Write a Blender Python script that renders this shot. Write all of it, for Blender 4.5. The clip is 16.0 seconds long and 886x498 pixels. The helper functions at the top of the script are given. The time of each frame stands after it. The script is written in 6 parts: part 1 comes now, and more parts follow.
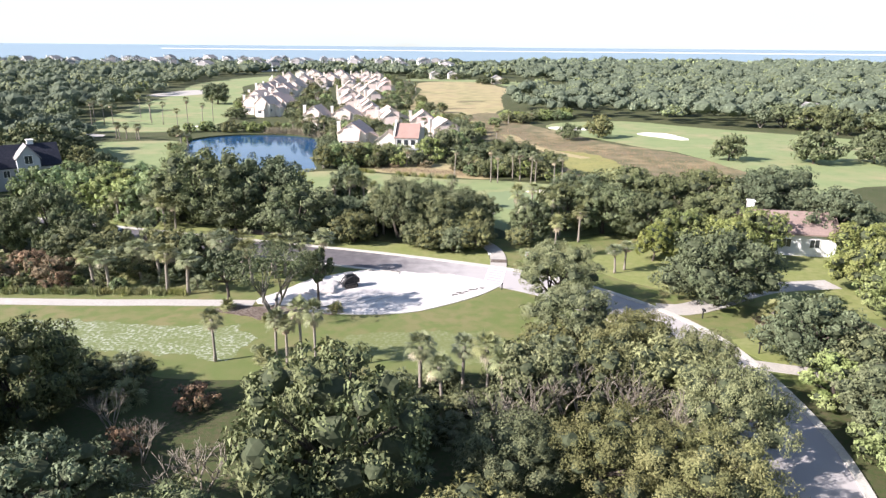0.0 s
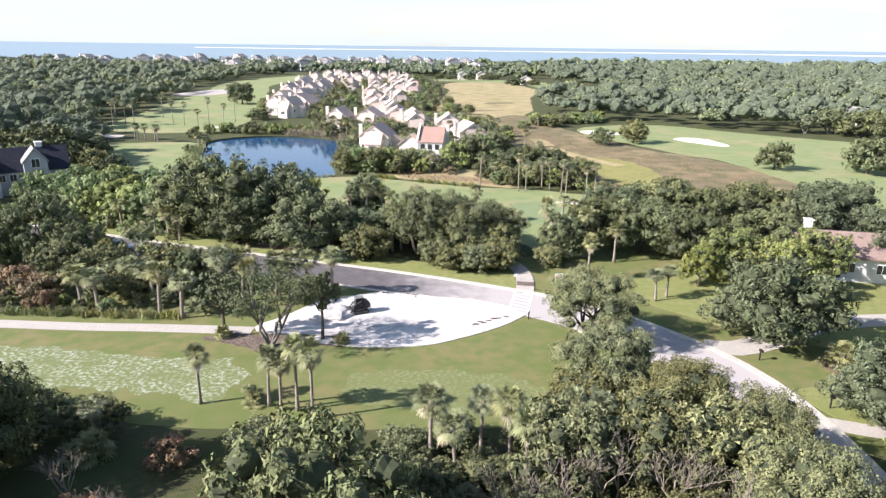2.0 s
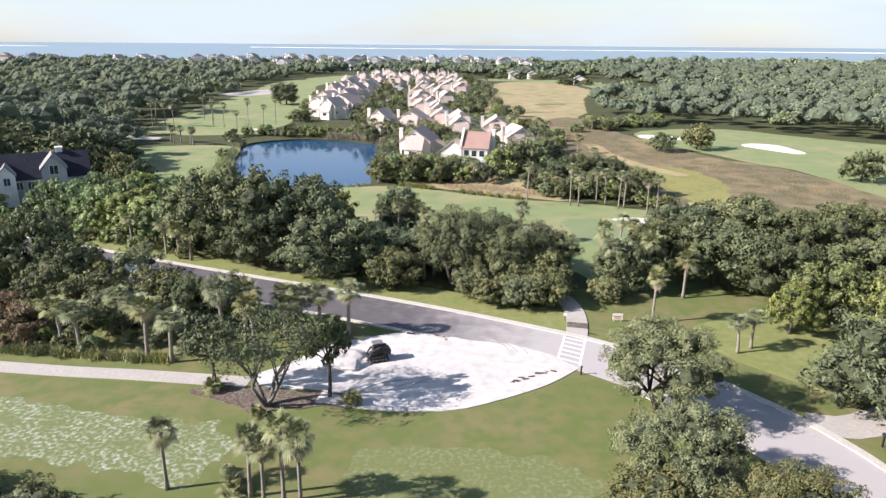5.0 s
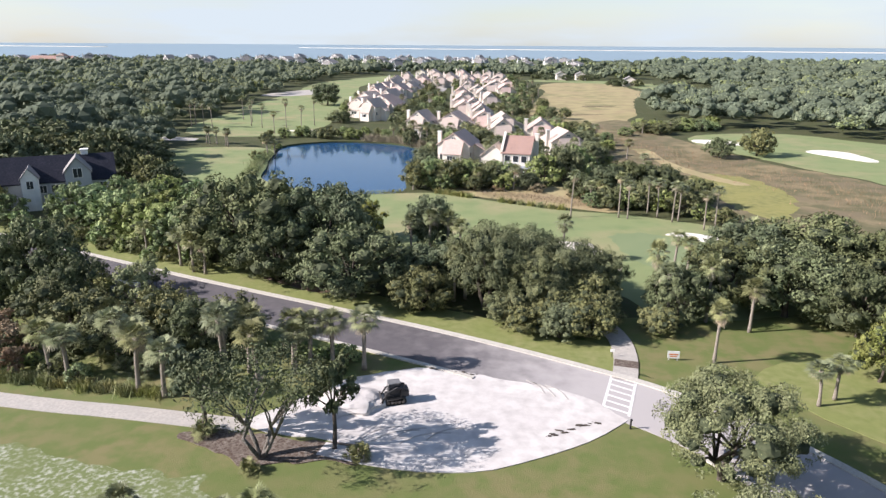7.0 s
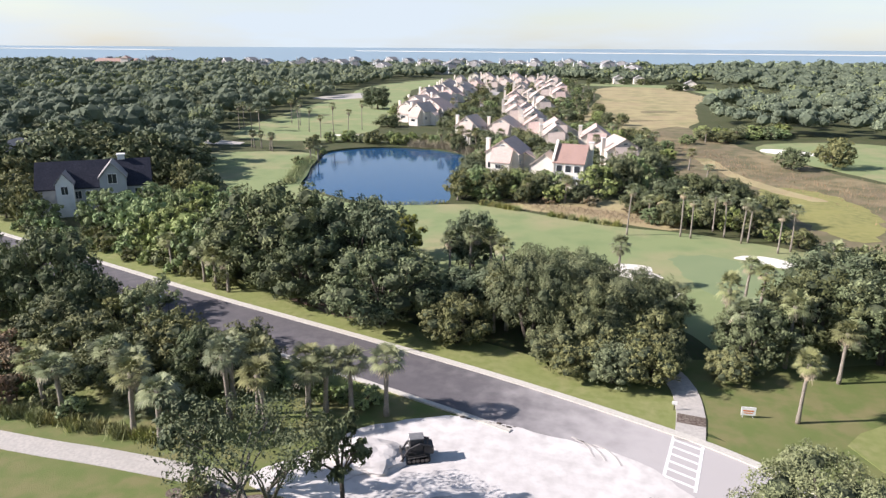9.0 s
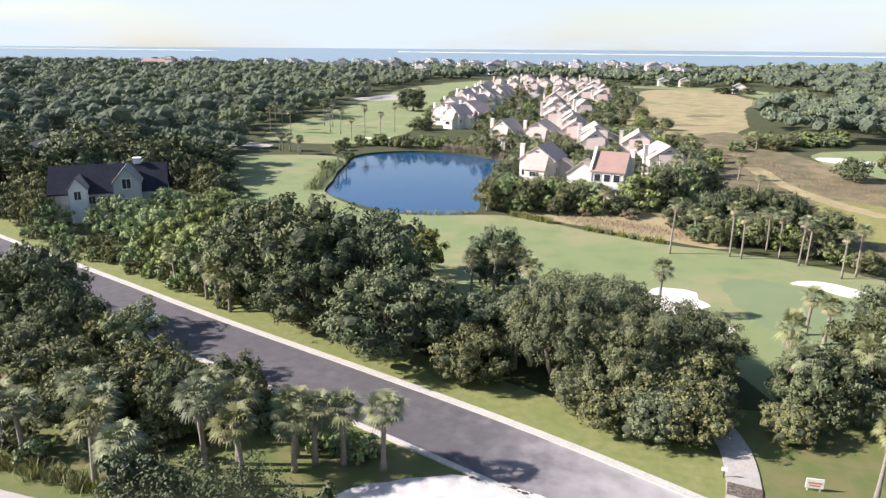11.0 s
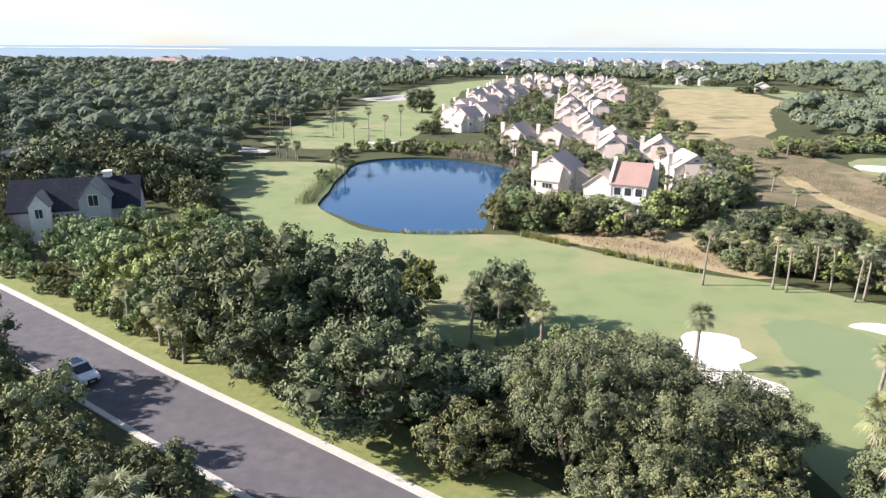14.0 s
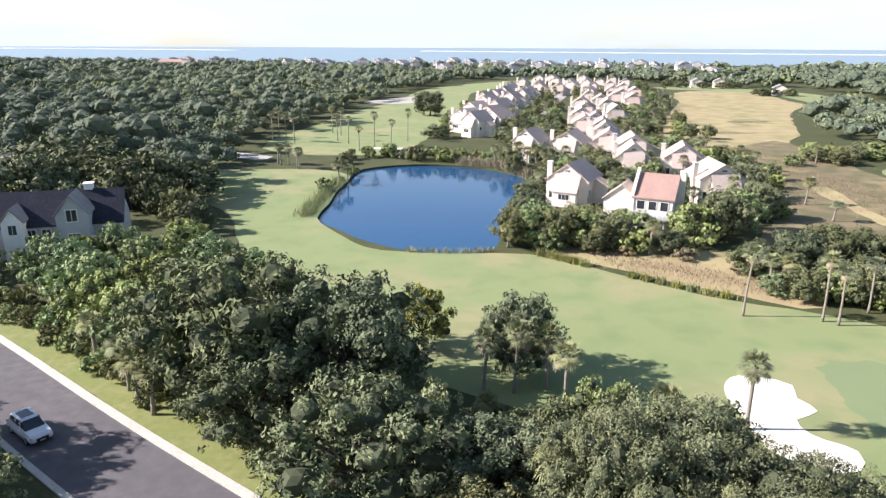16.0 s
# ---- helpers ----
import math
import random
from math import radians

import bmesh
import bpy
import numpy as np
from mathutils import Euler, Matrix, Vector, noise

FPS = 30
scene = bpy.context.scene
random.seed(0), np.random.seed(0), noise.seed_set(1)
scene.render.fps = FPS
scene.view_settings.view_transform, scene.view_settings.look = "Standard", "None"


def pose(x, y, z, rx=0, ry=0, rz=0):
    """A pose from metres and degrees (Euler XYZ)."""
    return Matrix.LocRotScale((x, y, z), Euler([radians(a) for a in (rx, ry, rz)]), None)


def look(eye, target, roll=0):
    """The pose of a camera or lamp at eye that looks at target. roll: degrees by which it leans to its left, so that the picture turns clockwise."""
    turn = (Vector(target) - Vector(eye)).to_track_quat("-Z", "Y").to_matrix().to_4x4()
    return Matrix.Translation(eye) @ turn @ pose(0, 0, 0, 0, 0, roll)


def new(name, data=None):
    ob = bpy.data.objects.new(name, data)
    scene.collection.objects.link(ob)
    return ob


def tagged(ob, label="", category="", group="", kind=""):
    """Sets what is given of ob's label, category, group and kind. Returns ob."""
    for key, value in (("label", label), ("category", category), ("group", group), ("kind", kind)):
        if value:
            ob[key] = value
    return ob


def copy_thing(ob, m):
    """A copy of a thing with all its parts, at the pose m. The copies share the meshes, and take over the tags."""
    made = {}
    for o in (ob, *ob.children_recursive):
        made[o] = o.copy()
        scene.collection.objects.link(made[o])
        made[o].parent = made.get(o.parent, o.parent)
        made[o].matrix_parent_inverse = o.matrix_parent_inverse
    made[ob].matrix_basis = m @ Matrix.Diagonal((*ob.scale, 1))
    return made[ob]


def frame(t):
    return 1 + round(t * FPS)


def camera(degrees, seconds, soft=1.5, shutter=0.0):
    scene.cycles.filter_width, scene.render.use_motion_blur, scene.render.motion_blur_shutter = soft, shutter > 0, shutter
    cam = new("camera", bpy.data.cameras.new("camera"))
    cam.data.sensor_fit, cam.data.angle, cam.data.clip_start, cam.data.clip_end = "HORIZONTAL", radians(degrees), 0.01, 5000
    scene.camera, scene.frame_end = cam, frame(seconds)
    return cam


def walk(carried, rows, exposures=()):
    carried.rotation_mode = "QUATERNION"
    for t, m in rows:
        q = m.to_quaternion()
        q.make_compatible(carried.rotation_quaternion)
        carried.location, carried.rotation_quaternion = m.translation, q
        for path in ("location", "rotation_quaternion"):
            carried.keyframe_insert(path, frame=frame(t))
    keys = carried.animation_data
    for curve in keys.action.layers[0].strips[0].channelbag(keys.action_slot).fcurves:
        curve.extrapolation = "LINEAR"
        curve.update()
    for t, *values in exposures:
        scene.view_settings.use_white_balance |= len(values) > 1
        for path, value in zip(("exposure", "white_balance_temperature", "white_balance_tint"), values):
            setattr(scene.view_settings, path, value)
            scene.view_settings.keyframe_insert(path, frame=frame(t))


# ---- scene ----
cam = camera(66.6, 16.0, soft=1.4)
PATH = [
    (0, (0.626, 0.09, 29.869), (0.624, 2.004, 29.289), 0.5),
    (0.5, (0.738, 2.395, 29.829), (0.716, 4.309, 29.249), 0.6),
    (1, (0.933, 4.709, 29.857), (0.891, 6.622, 29.277), 0.6),
    (1.5, (1.153, 6.989, 29.859), (1.09, 8.901, 29.278), 0.6),
    (2, (1.274, 9.292, 29.878), (1.193, 11.204, 29.297), 0.7),
    (2.5, (1.362, 11.727, 29.914), (1.259, 13.638, 29.332), 0.7),
    (3, (1.489, 14.01, 29.916), (1.363, 15.919, 29.334), 0.6),
    (5.5, (1.918, 25.057, 29.618), (1.664, 26.952, 29.032), 0.4),
    (6, (2.0, 27.376, 29.549), (1.713, 29.266, 28.962), 0.3),
    (6.5, (2.041, 29.665, 29.441), (1.722, 31.55, 28.855), 0.3),
    (7, (2.011, 31.862, 29.306), (1.66, 33.742, 28.722), 0.4),
    (7.5, (1.995, 34.056, 29.16), (1.611, 35.931, 28.58), 0.4),
    (8, (1.952, 36.164, 29.079), (1.531, 38.032, 28.501), 0.4),
    (8.5, (1.787, 38.164, 29.071), (1.33, 40.024, 28.495), 0.4),
    (9, (1.618, 40.318, 29.178), (1.119, 42.167, 28.601), 0.4),
    (11.5, (1.295, 50.799, 29.044), (0.67, 52.609, 28.469), 0.4),
    (12, (1.017, 53.007, 29.099), (0.378, 54.812, 28.522), 0.3),
    (12.5, (0.62, 55.203, 29.191), (-0.026, 57.006, 28.612), 0.3),
    (13, (0.157, 57.344, 29.248), (-0.49, 59.146, 28.668), 0.2),
    (13.5, (-0.364, 59.448, 29.357), (-1.011, 61.25, 28.777), 0.2),
    (14, (-0.919, 61.578, 29.464), (-1.566, 63.38, 28.883), 0.3),
    (14.5, (-1.485, 63.783, 29.531), (-2.132, 65.584, 28.95), 0.2),
    (15, (-2.249, 66.026, 29.607), (-2.903, 67.824, 29.027), 0.2),
    (15.5, (-3.166, 68.252, 29.6), (-3.831, 70.047, 29.021), 0.3),
    (16, (-4.197, 70.372, 29.534), (-4.867, 72.166, 28.956), 0.3),
]
walk(cam, [(t, look(eye, target, roll)) for t, eye, target, roll in PATH],
     exposures=[(t, e, 6500, 15) for t, e in ((0.0, 1.27), (3.0, 1.15), (5.5, 0.93), (7.0, 0.85), (9.0, 0.88), (11.5, 1.03), (14.0, 1.16), (16.0, 1.19))])

# ---- world, sun, exposure ----
SUN_EL, SUN_AZ = radians(31), radians(200)   # height, and direction towards the sun counted from +x
world = bpy.data.worlds.new("sky")
scene.world = world
world.use_nodes = True
wn = world.node_tree.nodes
wl = world.node_tree.links
sky = wn.new("ShaderNodeTexSky")
sky.sky_type = "NISHITA"
sky.sun_disc = False
sky.sun_elevation = SUN_EL
sky.sun_rotation = radians(90) - SUN_AZ
sky.air_density = 1.0
sky.dust_density = 0.6
tc = wn.new("ShaderNodeTexCoord")
cl_map = wn.new("ShaderNodeMapping")
cl_map.inputs["Scale"].default_value = (1.6, 1.6, 9.0)
wl.new(tc.outputs["Generated"], cl_map.inputs["Vector"])
cl = wn.new("ShaderNodeTexNoise")
cl.inputs["Scale"].default_value = 1.7
cl.inputs["Detail"].default_value = 6.0
cl.inputs["Roughness"].default_value = 0.55
wl.new(cl_map.outputs["Vector"], cl.inputs["Vector"])
cl_ramp = wn.new("ShaderNodeMapRange")
cl_ramp.inputs["From Min"].default_value, cl_ramp.inputs["From Max"].default_value = 0.34, 0.62
cl_ramp.inputs["To Min"].default_value = 0.4
wl.new(cl.outputs["Fac"], cl_ramp.inputs["Value"])
sep = wn.new("ShaderNodeSeparateXYZ")
wl.new(tc.outputs["Generated"], sep.inputs["Vector"])
low_sky = wn.new("ShaderNodeMapRange")          # the bank of bright cloud lies low over the sea
low_sky.inputs["From Min"].default_value, low_sky.inputs["From Max"].default_value = 0.26, 0.07
wl.new(sep.outputs["Z"], low_sky.inputs["Value"])
cl_fac = wn.new("ShaderNodeMath")
cl_fac.operation = "MULTIPLY"
wl.new(cl_ramp.outputs["Result"], cl_fac.inputs[0])
wl.new(low_sky.outputs["Result"], cl_fac.inputs[1])
cl_mix = wn.new("ShaderNodeMixRGB")
cl_mix.inputs["Color2"].default_value = (4.75, 5.5, 6.0, 1)
wl.new(cl_fac.outputs["Value"], cl_mix.inputs["Fac"])
wl.new(sky.outputs["Color"], cl_mix.inputs["Color1"])
wl.new(cl_mix.outputs["Color"], wn["Background"].inputs["Color"])
wn["Background"].inputs["Strength"].default_value = 0.085
sun = new("sun", bpy.data.lights.new("sun", "SUN"))
sun.data.energy, sun.data.angle, sun.data.color = 5.0, radians(0.53), (1.0, 0.95, 0.925)
sun_dir = Vector((math.cos(SUN_AZ) * math.cos(SUN_EL), math.sin(SUN_AZ) * math.cos(SUN_EL), math.sin(SUN_EL)))
sun.matrix_world = look(sun_dir * 100, (0, 0, 0))

# ---- materials ----


def material(name, base, second=None, scale=1.0, rough=0.8, third=None, scale2=8.0, bump=0.0, bump_scale=20.0, metal=0.0, island=0.0, rand=0.0, lo=0.35, hi=0.65, spec=0.3, transmit=0.0):
    """A two-scale noise material in object-independent world metres."""
    m = bpy.data.materials.new(name)
    m.use_nodes = True
    n, l = m.node_tree.nodes, m.node_tree.links
    b = n["Principled BSDF"]
    b.inputs["Roughness"].default_value = rough
    b.inputs["Metallic"].default_value = metal
    b.inputs["Specular IOR Level"].default_value = spec
    geo = n.new("ShaderNodeNewGeometry")

    def noise_fac(s, detail, a, c):
        t = n.new("ShaderNodeTexNoise")
        t.inputs["Scale"].default_value = s
        t.inputs["Detail"].default_value = detail
        l.new(geo.outputs["Position"], t.inputs["Vector"])
        r = n.new("ShaderNodeMapRange")
        r.inputs["From Min"].default_value, r.inputs["From Max"].default_value = a, c
        l.new(t.outputs["Fac"], r.inputs["Value"])
        return r.outputs["Result"]

    rgb = n.new("ShaderNodeRGB")
    rgb.outputs[0].default_value = (*base, 1)
    col = rgb.outputs[0]
    for other, s in ((second, scale), (third, scale2)):
        if other:
            mix = n.new("ShaderNodeMixRGB")
            mix.inputs["Color2"].default_value = (*other, 1)
            l.new(noise_fac(s, 5.0, lo, hi), mix.inputs["Fac"])
            l.new(col, mix.inputs["Color1"])
            col = mix.outputs["Color"]
    if island or rand:
        hsv = n.new("ShaderNodeHueSaturation")
        if island:
            rnd = geo.outputs["Random Per Island"]
        else:
            rnd = n.new("ShaderNodeObjectInfo").outputs["Random"]
        amount = island or rand
        mr = n.new("ShaderNodeMapRange")
        mr.inputs["To Min"].default_value, mr.inputs["To Max"].default_value = 1 - amount, 1 + amount
        l.new(rnd, mr.inputs["Value"])
        l.new(mr.outputs["Result"], hsv.inputs["Value"])
        if island and rand:
            oi = n.new("ShaderNodeObjectInfo")
            mr2 = n.new("ShaderNodeMapRange")
            mr2.inputs["To Min"].default_value, mr2.inputs["To Max"].default_value = 0.5 - rand, 0.5 + rand
            l.new(oi.outputs["Random"], mr2.inputs["Value"])
            l.new(mr2.outputs["Result"], hsv.inputs["Hue"])
            mr3 = n.new("ShaderNodeMapRange")
            mr3.inputs["To Min"].default_value, mr3.inputs["To Max"].default_value = 1.15, 0.86
            l.new(oi.outputs["Random"], mr3.inputs["Value"])
            l.new(mr3.outputs["Result"], hsv.inputs["Saturation"])
            ml = n.new("ShaderNodeMath")
            ml.operation = "MULTIPLY"
            mr4 = n.new("ShaderNodeMapRange")
            mr4.inputs["To Min"].default_value, mr4.inputs["To Max"].default_value = 0.78, 1.25
            frac = n.new("ShaderNodeMath")
            frac.operation = "FRACT"
            mul7 = n.new("ShaderNodeMath")
            mul7.operation = "MULTIPLY"
            mul7.inputs[1].default_value = 7.31
            l.new(oi.outputs["Random"], mul7.inputs[0])
            l.new(mul7.outputs["Value"], frac.inputs[0])
            l.new(frac.outputs["Value"], mr4.inputs["Value"])
            l.new(mr.outputs["Result"], ml.inputs[0])
            l.new(mr4.outputs["Result"], ml.inputs[1])
            l.new(ml.outputs["Value"], hsv.inputs["Value"])
        l.new(col, hsv.inputs["Color"])
        col = hsv.outputs["Color"]
    l.new(col, b.inputs["Base Color"])
    if bump:
        bp = n.new("ShaderNodeBump")
        bp.inputs["Strength"].default_value = bump
        bp.inputs["Distance"].default_value = 0.05
        l.new(noise_fac(bump_scale, 6.0, 0.2, 0.8), bp.inputs["Height"])
        l.new(bp.outputs["Normal"], b.inputs["Normal"])
    return m


M_GROUND = material("undergrowth", (0.055, 0.06, 0.022), (0.10, 0.085, 0.045), 0.15, 0.95, (0.05, 0.07, 0.02), 2.0, 0.6, 6.0)
M_LAWN = material("lawn", (0.138, 0.155, 0.052), (0.190, 0.170, 0.075), 0.09, 0.95, (0.120, 0.150, 0.044), 0.5, 0.4, 12.0, lo=0.40, hi=0.62)
M_FAIRWAY = material("fairway_turf", (0.215, 0.255, 0.112), (0.315, 0.275, 0.15), 0.06, 0.95, (0.175, 0.225, 0.095), 0.22, 0.3, 12.0, lo=0.48, hi=0.74)
M_GREEN = material("putting_green", (0.182, 0.228, 0.112), (0.196, 0.238, 0.118), 0.2, 0.95, None, 1.0, 0.1, 30.0)
M_VERGE = material("verge_grass", (0.205, 0.225, 0.075), (0.25, 0.245, 0.105), 0.3, 0.95, (0.175, 0.20, 0.062), 1.2, 0.4, 12.0)
M_TEE = material("sanded_tee", (0.150, 0.180, 0.070), (0.40, 0.41, 0.33), 2.6, 0.95, (0.150, 0.175, 0.066), 0.35, 0.3, 14.0, lo=0.47, hi=0.68)
M_TEE_FAINT = material("faint_sanded_tee", (0.150, 0.172, 0.062), (0.22, 0.235, 0.13), 2.6, 0.95, (0.155, 0.172, 0.062), 0.35, 0.3, 14.0, lo=0.47, hi=0.68)
M_ROAD = material("asphalt", (0.118, 0.107, 0.112), (0.142, 0.130, 0.133), 0.16, 0.9, (0.104, 0.096, 0.101), 0.9, 0.15, 60.0)
M_ROAD_OLD = material("pale_asphalt", (0.36, 0.34, 0.325), (0.44, 0.42, 0.40), 0.2, 0.9, (0.30, 0.285, 0.275), 1.5, 0.2, 60.0)
M_KERB = material("kerb_concrete", (0.50, 0.47, 0.41), (0.42, 0.39, 0.34), 0.8, 0.9, (0.55, 0.52, 0.46), 5.0, 0.2, 40.0)
M_PATH = material("path_concrete", (0.42, 0.39, 0.35), (0.50, 0.46, 0.41), 0.4, 0.9, (0.38, 0.355, 0.32), 4.0, 0.2, 40.0)
M_SAND = material("white_sand", (0.57, 0.535, 0.505), (0.66, 0.63, 0.59), 0.18, 0.95, (0.45, 0.42, 0.395), 0.9, 0.25, 3.0, lo=0.4, hi=0.75)
M_BUNKER = material("bunker_sand", (0.80, 0.75, 0.66), (0.74, 0.69, 0.60), 0.5, 0.95, None, 1.0, 0.3, 8.0)
M_MULCH = material("mulch", (0.16, 0.13, 0.105), (0.25, 0.215, 0.18), 1.0, 0.95, (0.09, 0.06, 0.045), 5.0, 0.8, 14.0)
M_STRAW = material("pine_straw", (0.16, 0.105, 0.075), (0.20, 0.14, 0.10), 0.6, 0.95, (0.12, 0.085, 0.06), 4.0, 0.6, 14.0)
M_MARSH_TAN = material("marsh_tan", (0.33, 0.26, 0.145), (0.24, 0.22, 0.105), 0.035, 0.95, (0.37, 0.31, 0.16), 0.12, 0.6, 2.0, lo=0.42, hi=0.6)
M_MARSH_BROWN = material("marsh_brown", (0.18, 0.145, 0.085), (0.25, 0.20, 0.11), 0.06, 0.95, (0.13, 0.12, 0.06), 0.2, 0.8, 2.0, lo=0.42, hi=0.6)
M_MARSH_YELLOW = material("marsh_yellow", (0.245, 0.235, 0.075), (0.17, 0.175, 0.06), 0.15, 0.95, (0.27, 0.25, 0.09), 0.8, 0.5, 3.0)
M_BEACH = material("beach_sand", (0.62, 0.58, 0.50), (0.70, 0.66, 0.58), 0.01, 0.95)
M_PAINT = material("road_paint", (0.78, 0.77, 0.74), (0.62, 0.60, 0.58), 3.0, 0.7)
M_BARK = material("oak_bark", (0.09, 0.072, 0.058), (0.15, 0.125, 0.10), 2.0, 0.95, (0.06, 0.05, 0.04), 9.0, 0.8, 12.0)
M_LICHEN = material("lichened_oak_bark", (0.17, 0.155, 0.135), (0.26, 0.245, 0.22), 1.2, 0.95, (0.09, 0.075, 0.06), 6.0, 0.8, 12.0)
M_BRANCH = material("bare_twig", (0.30, 0.26, 0.21), (0.22, 0.19, 0.15), 2.0, 0.95)
M_PALM_BARK = material("palm_bark", (0.25, 0.215, 0.175), (0.18, 0.155, 0.125), 3.0, 0.95, (0.32, 0.28, 0.235), 12.0, 0.9, 14.0)


def dusted(m, dust, x0, x1):
    """Pale sand carried over the asphalt, thickening along x, with ragged streaks."""
    n, l = m.node_tree.nodes, m.node_tree.links
    b = n["Principled BSDF"]
    col = b.inputs["Base Color"].links[0].from_socket
    geo = n.new("ShaderNodeNewGeometry")
    sep = n.new("ShaderNodeSeparateXYZ")
    l.new(geo.outputs["Position"], sep.inputs["Vector"])
    t = n.new("ShaderNodeTexNoise")
    t.inputs["Scale"].default_value, t.inputs["Detail"].default_value = 0.55, 6.0
    l.new(geo.outputs["Position"], t.inputs["Vector"])
    warp = n.new("ShaderNodeMath")
    warp.operation = "MULTIPLY_ADD"
    warp.inputs[1].default_value = 16.0
    l.new(t.outputs["Fac"], warp.inputs[0])
    l.new(sep.outputs["X"], warp.inputs[2])
    r = n.new("ShaderNodeMapRange")
    r.interpolation_type = "SMOOTHSTEP"
    r.inputs["From Min"].default_value, r.inputs["From Max"].default_value = x0 + 8.0, x1 + 8.0
    l.new(warp.outputs["Value"], r.inputs["Value"])
    mix = n.new("ShaderNodeMixRGB")
    mix.inputs["Color2"].default_value = (*dust, 1)
    l.new(r.outputs["Result"], mix.inputs["Fac"])
    l.new(col, mix.inputs["Color1"])
    l.new(mix.outputs["Color"], b.inputs["Base Color"])


dusted(M_ROAD, (0.42, 0.39, 0.375), -13.0, 7.0)


def leaf_material(name, base, second, island=0.35, rand=0.022, rough=0.7):
    return material(name, base, second, 0.35, rough, None, 1.0, 0, 1, 0, island * 0.8, rand, 0.3, 0.7, 0.14)


M_OAK = leaf_material("oak_leaf", (0.098, 0.120, 0.058), (0.145, 0.160, 0.082), 0.32)
# dark green of the crown cores: paints the shade inside the leaf masses
M_OAK_CORE = material("crown_inner_shade", (0.048, 0.060, 0.030), (0.070, 0.080, 0.042), 2.0, 0.9)
M_OAK_PALE = leaf_material("pale_oak_leaf", (0.138, 0.152, 0.072), (0.200, 0.205, 0.100), 0.30)
M_OAK_BRIGHT = leaf_material("bright_leaf", (0.155, 0.185, 0.055), (0.215, 0.222, 0.080), 0.32)
M_VINE = leaf_material("vine_leaf", (0.205, 0.265, 0.098), (0.275, 0.315, 0.145), 0.32)
M_GOLD = leaf_material("gold_leaf", (0.255, 0.265, 0.115), (0.215, 0.222, 0.10))
M_DRY = leaf_material("dry_leaf", (0.27, 0.185, 0.115), (0.21, 0.165, 0.10))
M_FROND = leaf_material("palm_frond", (0.170, 0.192, 0.092), (0.235, 0.240, 0.125), 0.3, 0.02, 0.5)
M_DEAD = leaf_material("dead_frond", (0.38, 0.32, 0.22), (0.30, 0.25, 0.17), 0.3)
M_REED = leaf_material("reed_blade", (0.20, 0.235, 0.085), (0.28, 0.265, 0.125), 0.35)
# distance haze is mixed into these leaf colours: paler and bluer than near oaks
M_FAR = leaf_material("far_hazed_leaf", (0.148, 0.182, 0.108), (0.210, 0.232, 0.140), 0.22, 0.02, 0.8)
M_FAR_BRIGHT = leaf_material("far_hazed_bright_leaf", (0.180, 0.215, 0.090), (0.220, 0.240, 0.110), 0.22, 0.02, 0.8)
M_FAR_DARK = leaf_material("far_hazed_dark_leaf", (0.120, 0.152, 0.100), (0.165, 0.190, 0.126), 0.22, 0.02, 0.8)
# shaded gaps of far crowns put into the core colour, lifted somewhat for haze
M_FAR_CORE = material("far_crown_inner_shade", (0.080, 0.100, 0.064), (0.110, 0.130, 0.084), 0.3, 0.9)


def water_material(name, base, rough, wave):
    m = bpy.data.materials.new(name)
    m.use_nodes = True
    n, l = m.node_tree.nodes, m.node_tree.links
    b = n["Principled BSDF"]
    b.inputs["Base Color"].default_value = (*base, 1)
    b.inputs["Roughness"].default_value = rough
    b.inputs["IOR"].default_value = 1.33
    geo = n.new("ShaderNodeNewGeometry")
    t = n.new("ShaderNodeTexNoise")
    t.inputs["Scale"].default_value = wave
    t.inputs["Detail"].default_value = 4.0
    l.new(geo.outputs["Position"], t.inputs["Vector"])
    bp = n.new("ShaderNodeBump")
    bp.inputs["Strength"].default_value = 0.3
    bp.inputs["Distance"].default_value = 0.05
    l.new(t.outputs["Fac"], bp.inputs["Height"])
    l.new(bp.outputs["Normal"], b.inputs["Normal"])
    return m


M_POND = water_material("pond_water", (0.020, 0.075, 0.165), 0.06, 1.2)
M_SEA = water_material("sea_water", (0.24, 0.32, 0.365), 0.45, 0.05)

# ---- mesh helpers ----


def mesh_from(name, verts, faces, mats, index=None, smooth=False):
    me = bpy.data.meshes.new(name)
    me.from_pydata([tuple(v) for v in verts], [], faces)
    for m in mats:
        me.materials.append(m)
    if index is not None:
        me.polygons.foreach_set("material_index", index)
    if smooth:
        me.polygons.foreach_set("use_smooth", [True] * len(me.polygons))
    me.update()
    return me


def faces_mesh(name, pts, mats, index=None):
    """A mesh of loose faces from an array (n, corners, 3), quickly."""
    n, k = pts.shape[:2]
    me = bpy.data.meshes.new(name)
    me.vertices.add(k * n)
    me.vertices.foreach_set("co", np.ascontiguousarray(pts, dtype=np.float32).ravel())
    me.loops.add(k * n)
    me.loops.foreach_set("vertex_index", np.arange(k * n, dtype=np.int32))
    me.polygons.add(n)
    me.polygons.foreach_set("loop_start", np.arange(0, k * n, k, dtype=np.int32))
    for m in mats:
        me.materials.append(m)
    if index is not None:
        me.polygons.foreach_set("material_index", np.asarray(index, dtype=np.int32))
    me.update(calc_edges=True)
    return me


def part(name, data, parent, label="", at=(0, 0, 0)):
    ob = new(name, data)
    ob.parent = parent
    ob.location = at
    if label:
        ob["label"] = label
    return ob


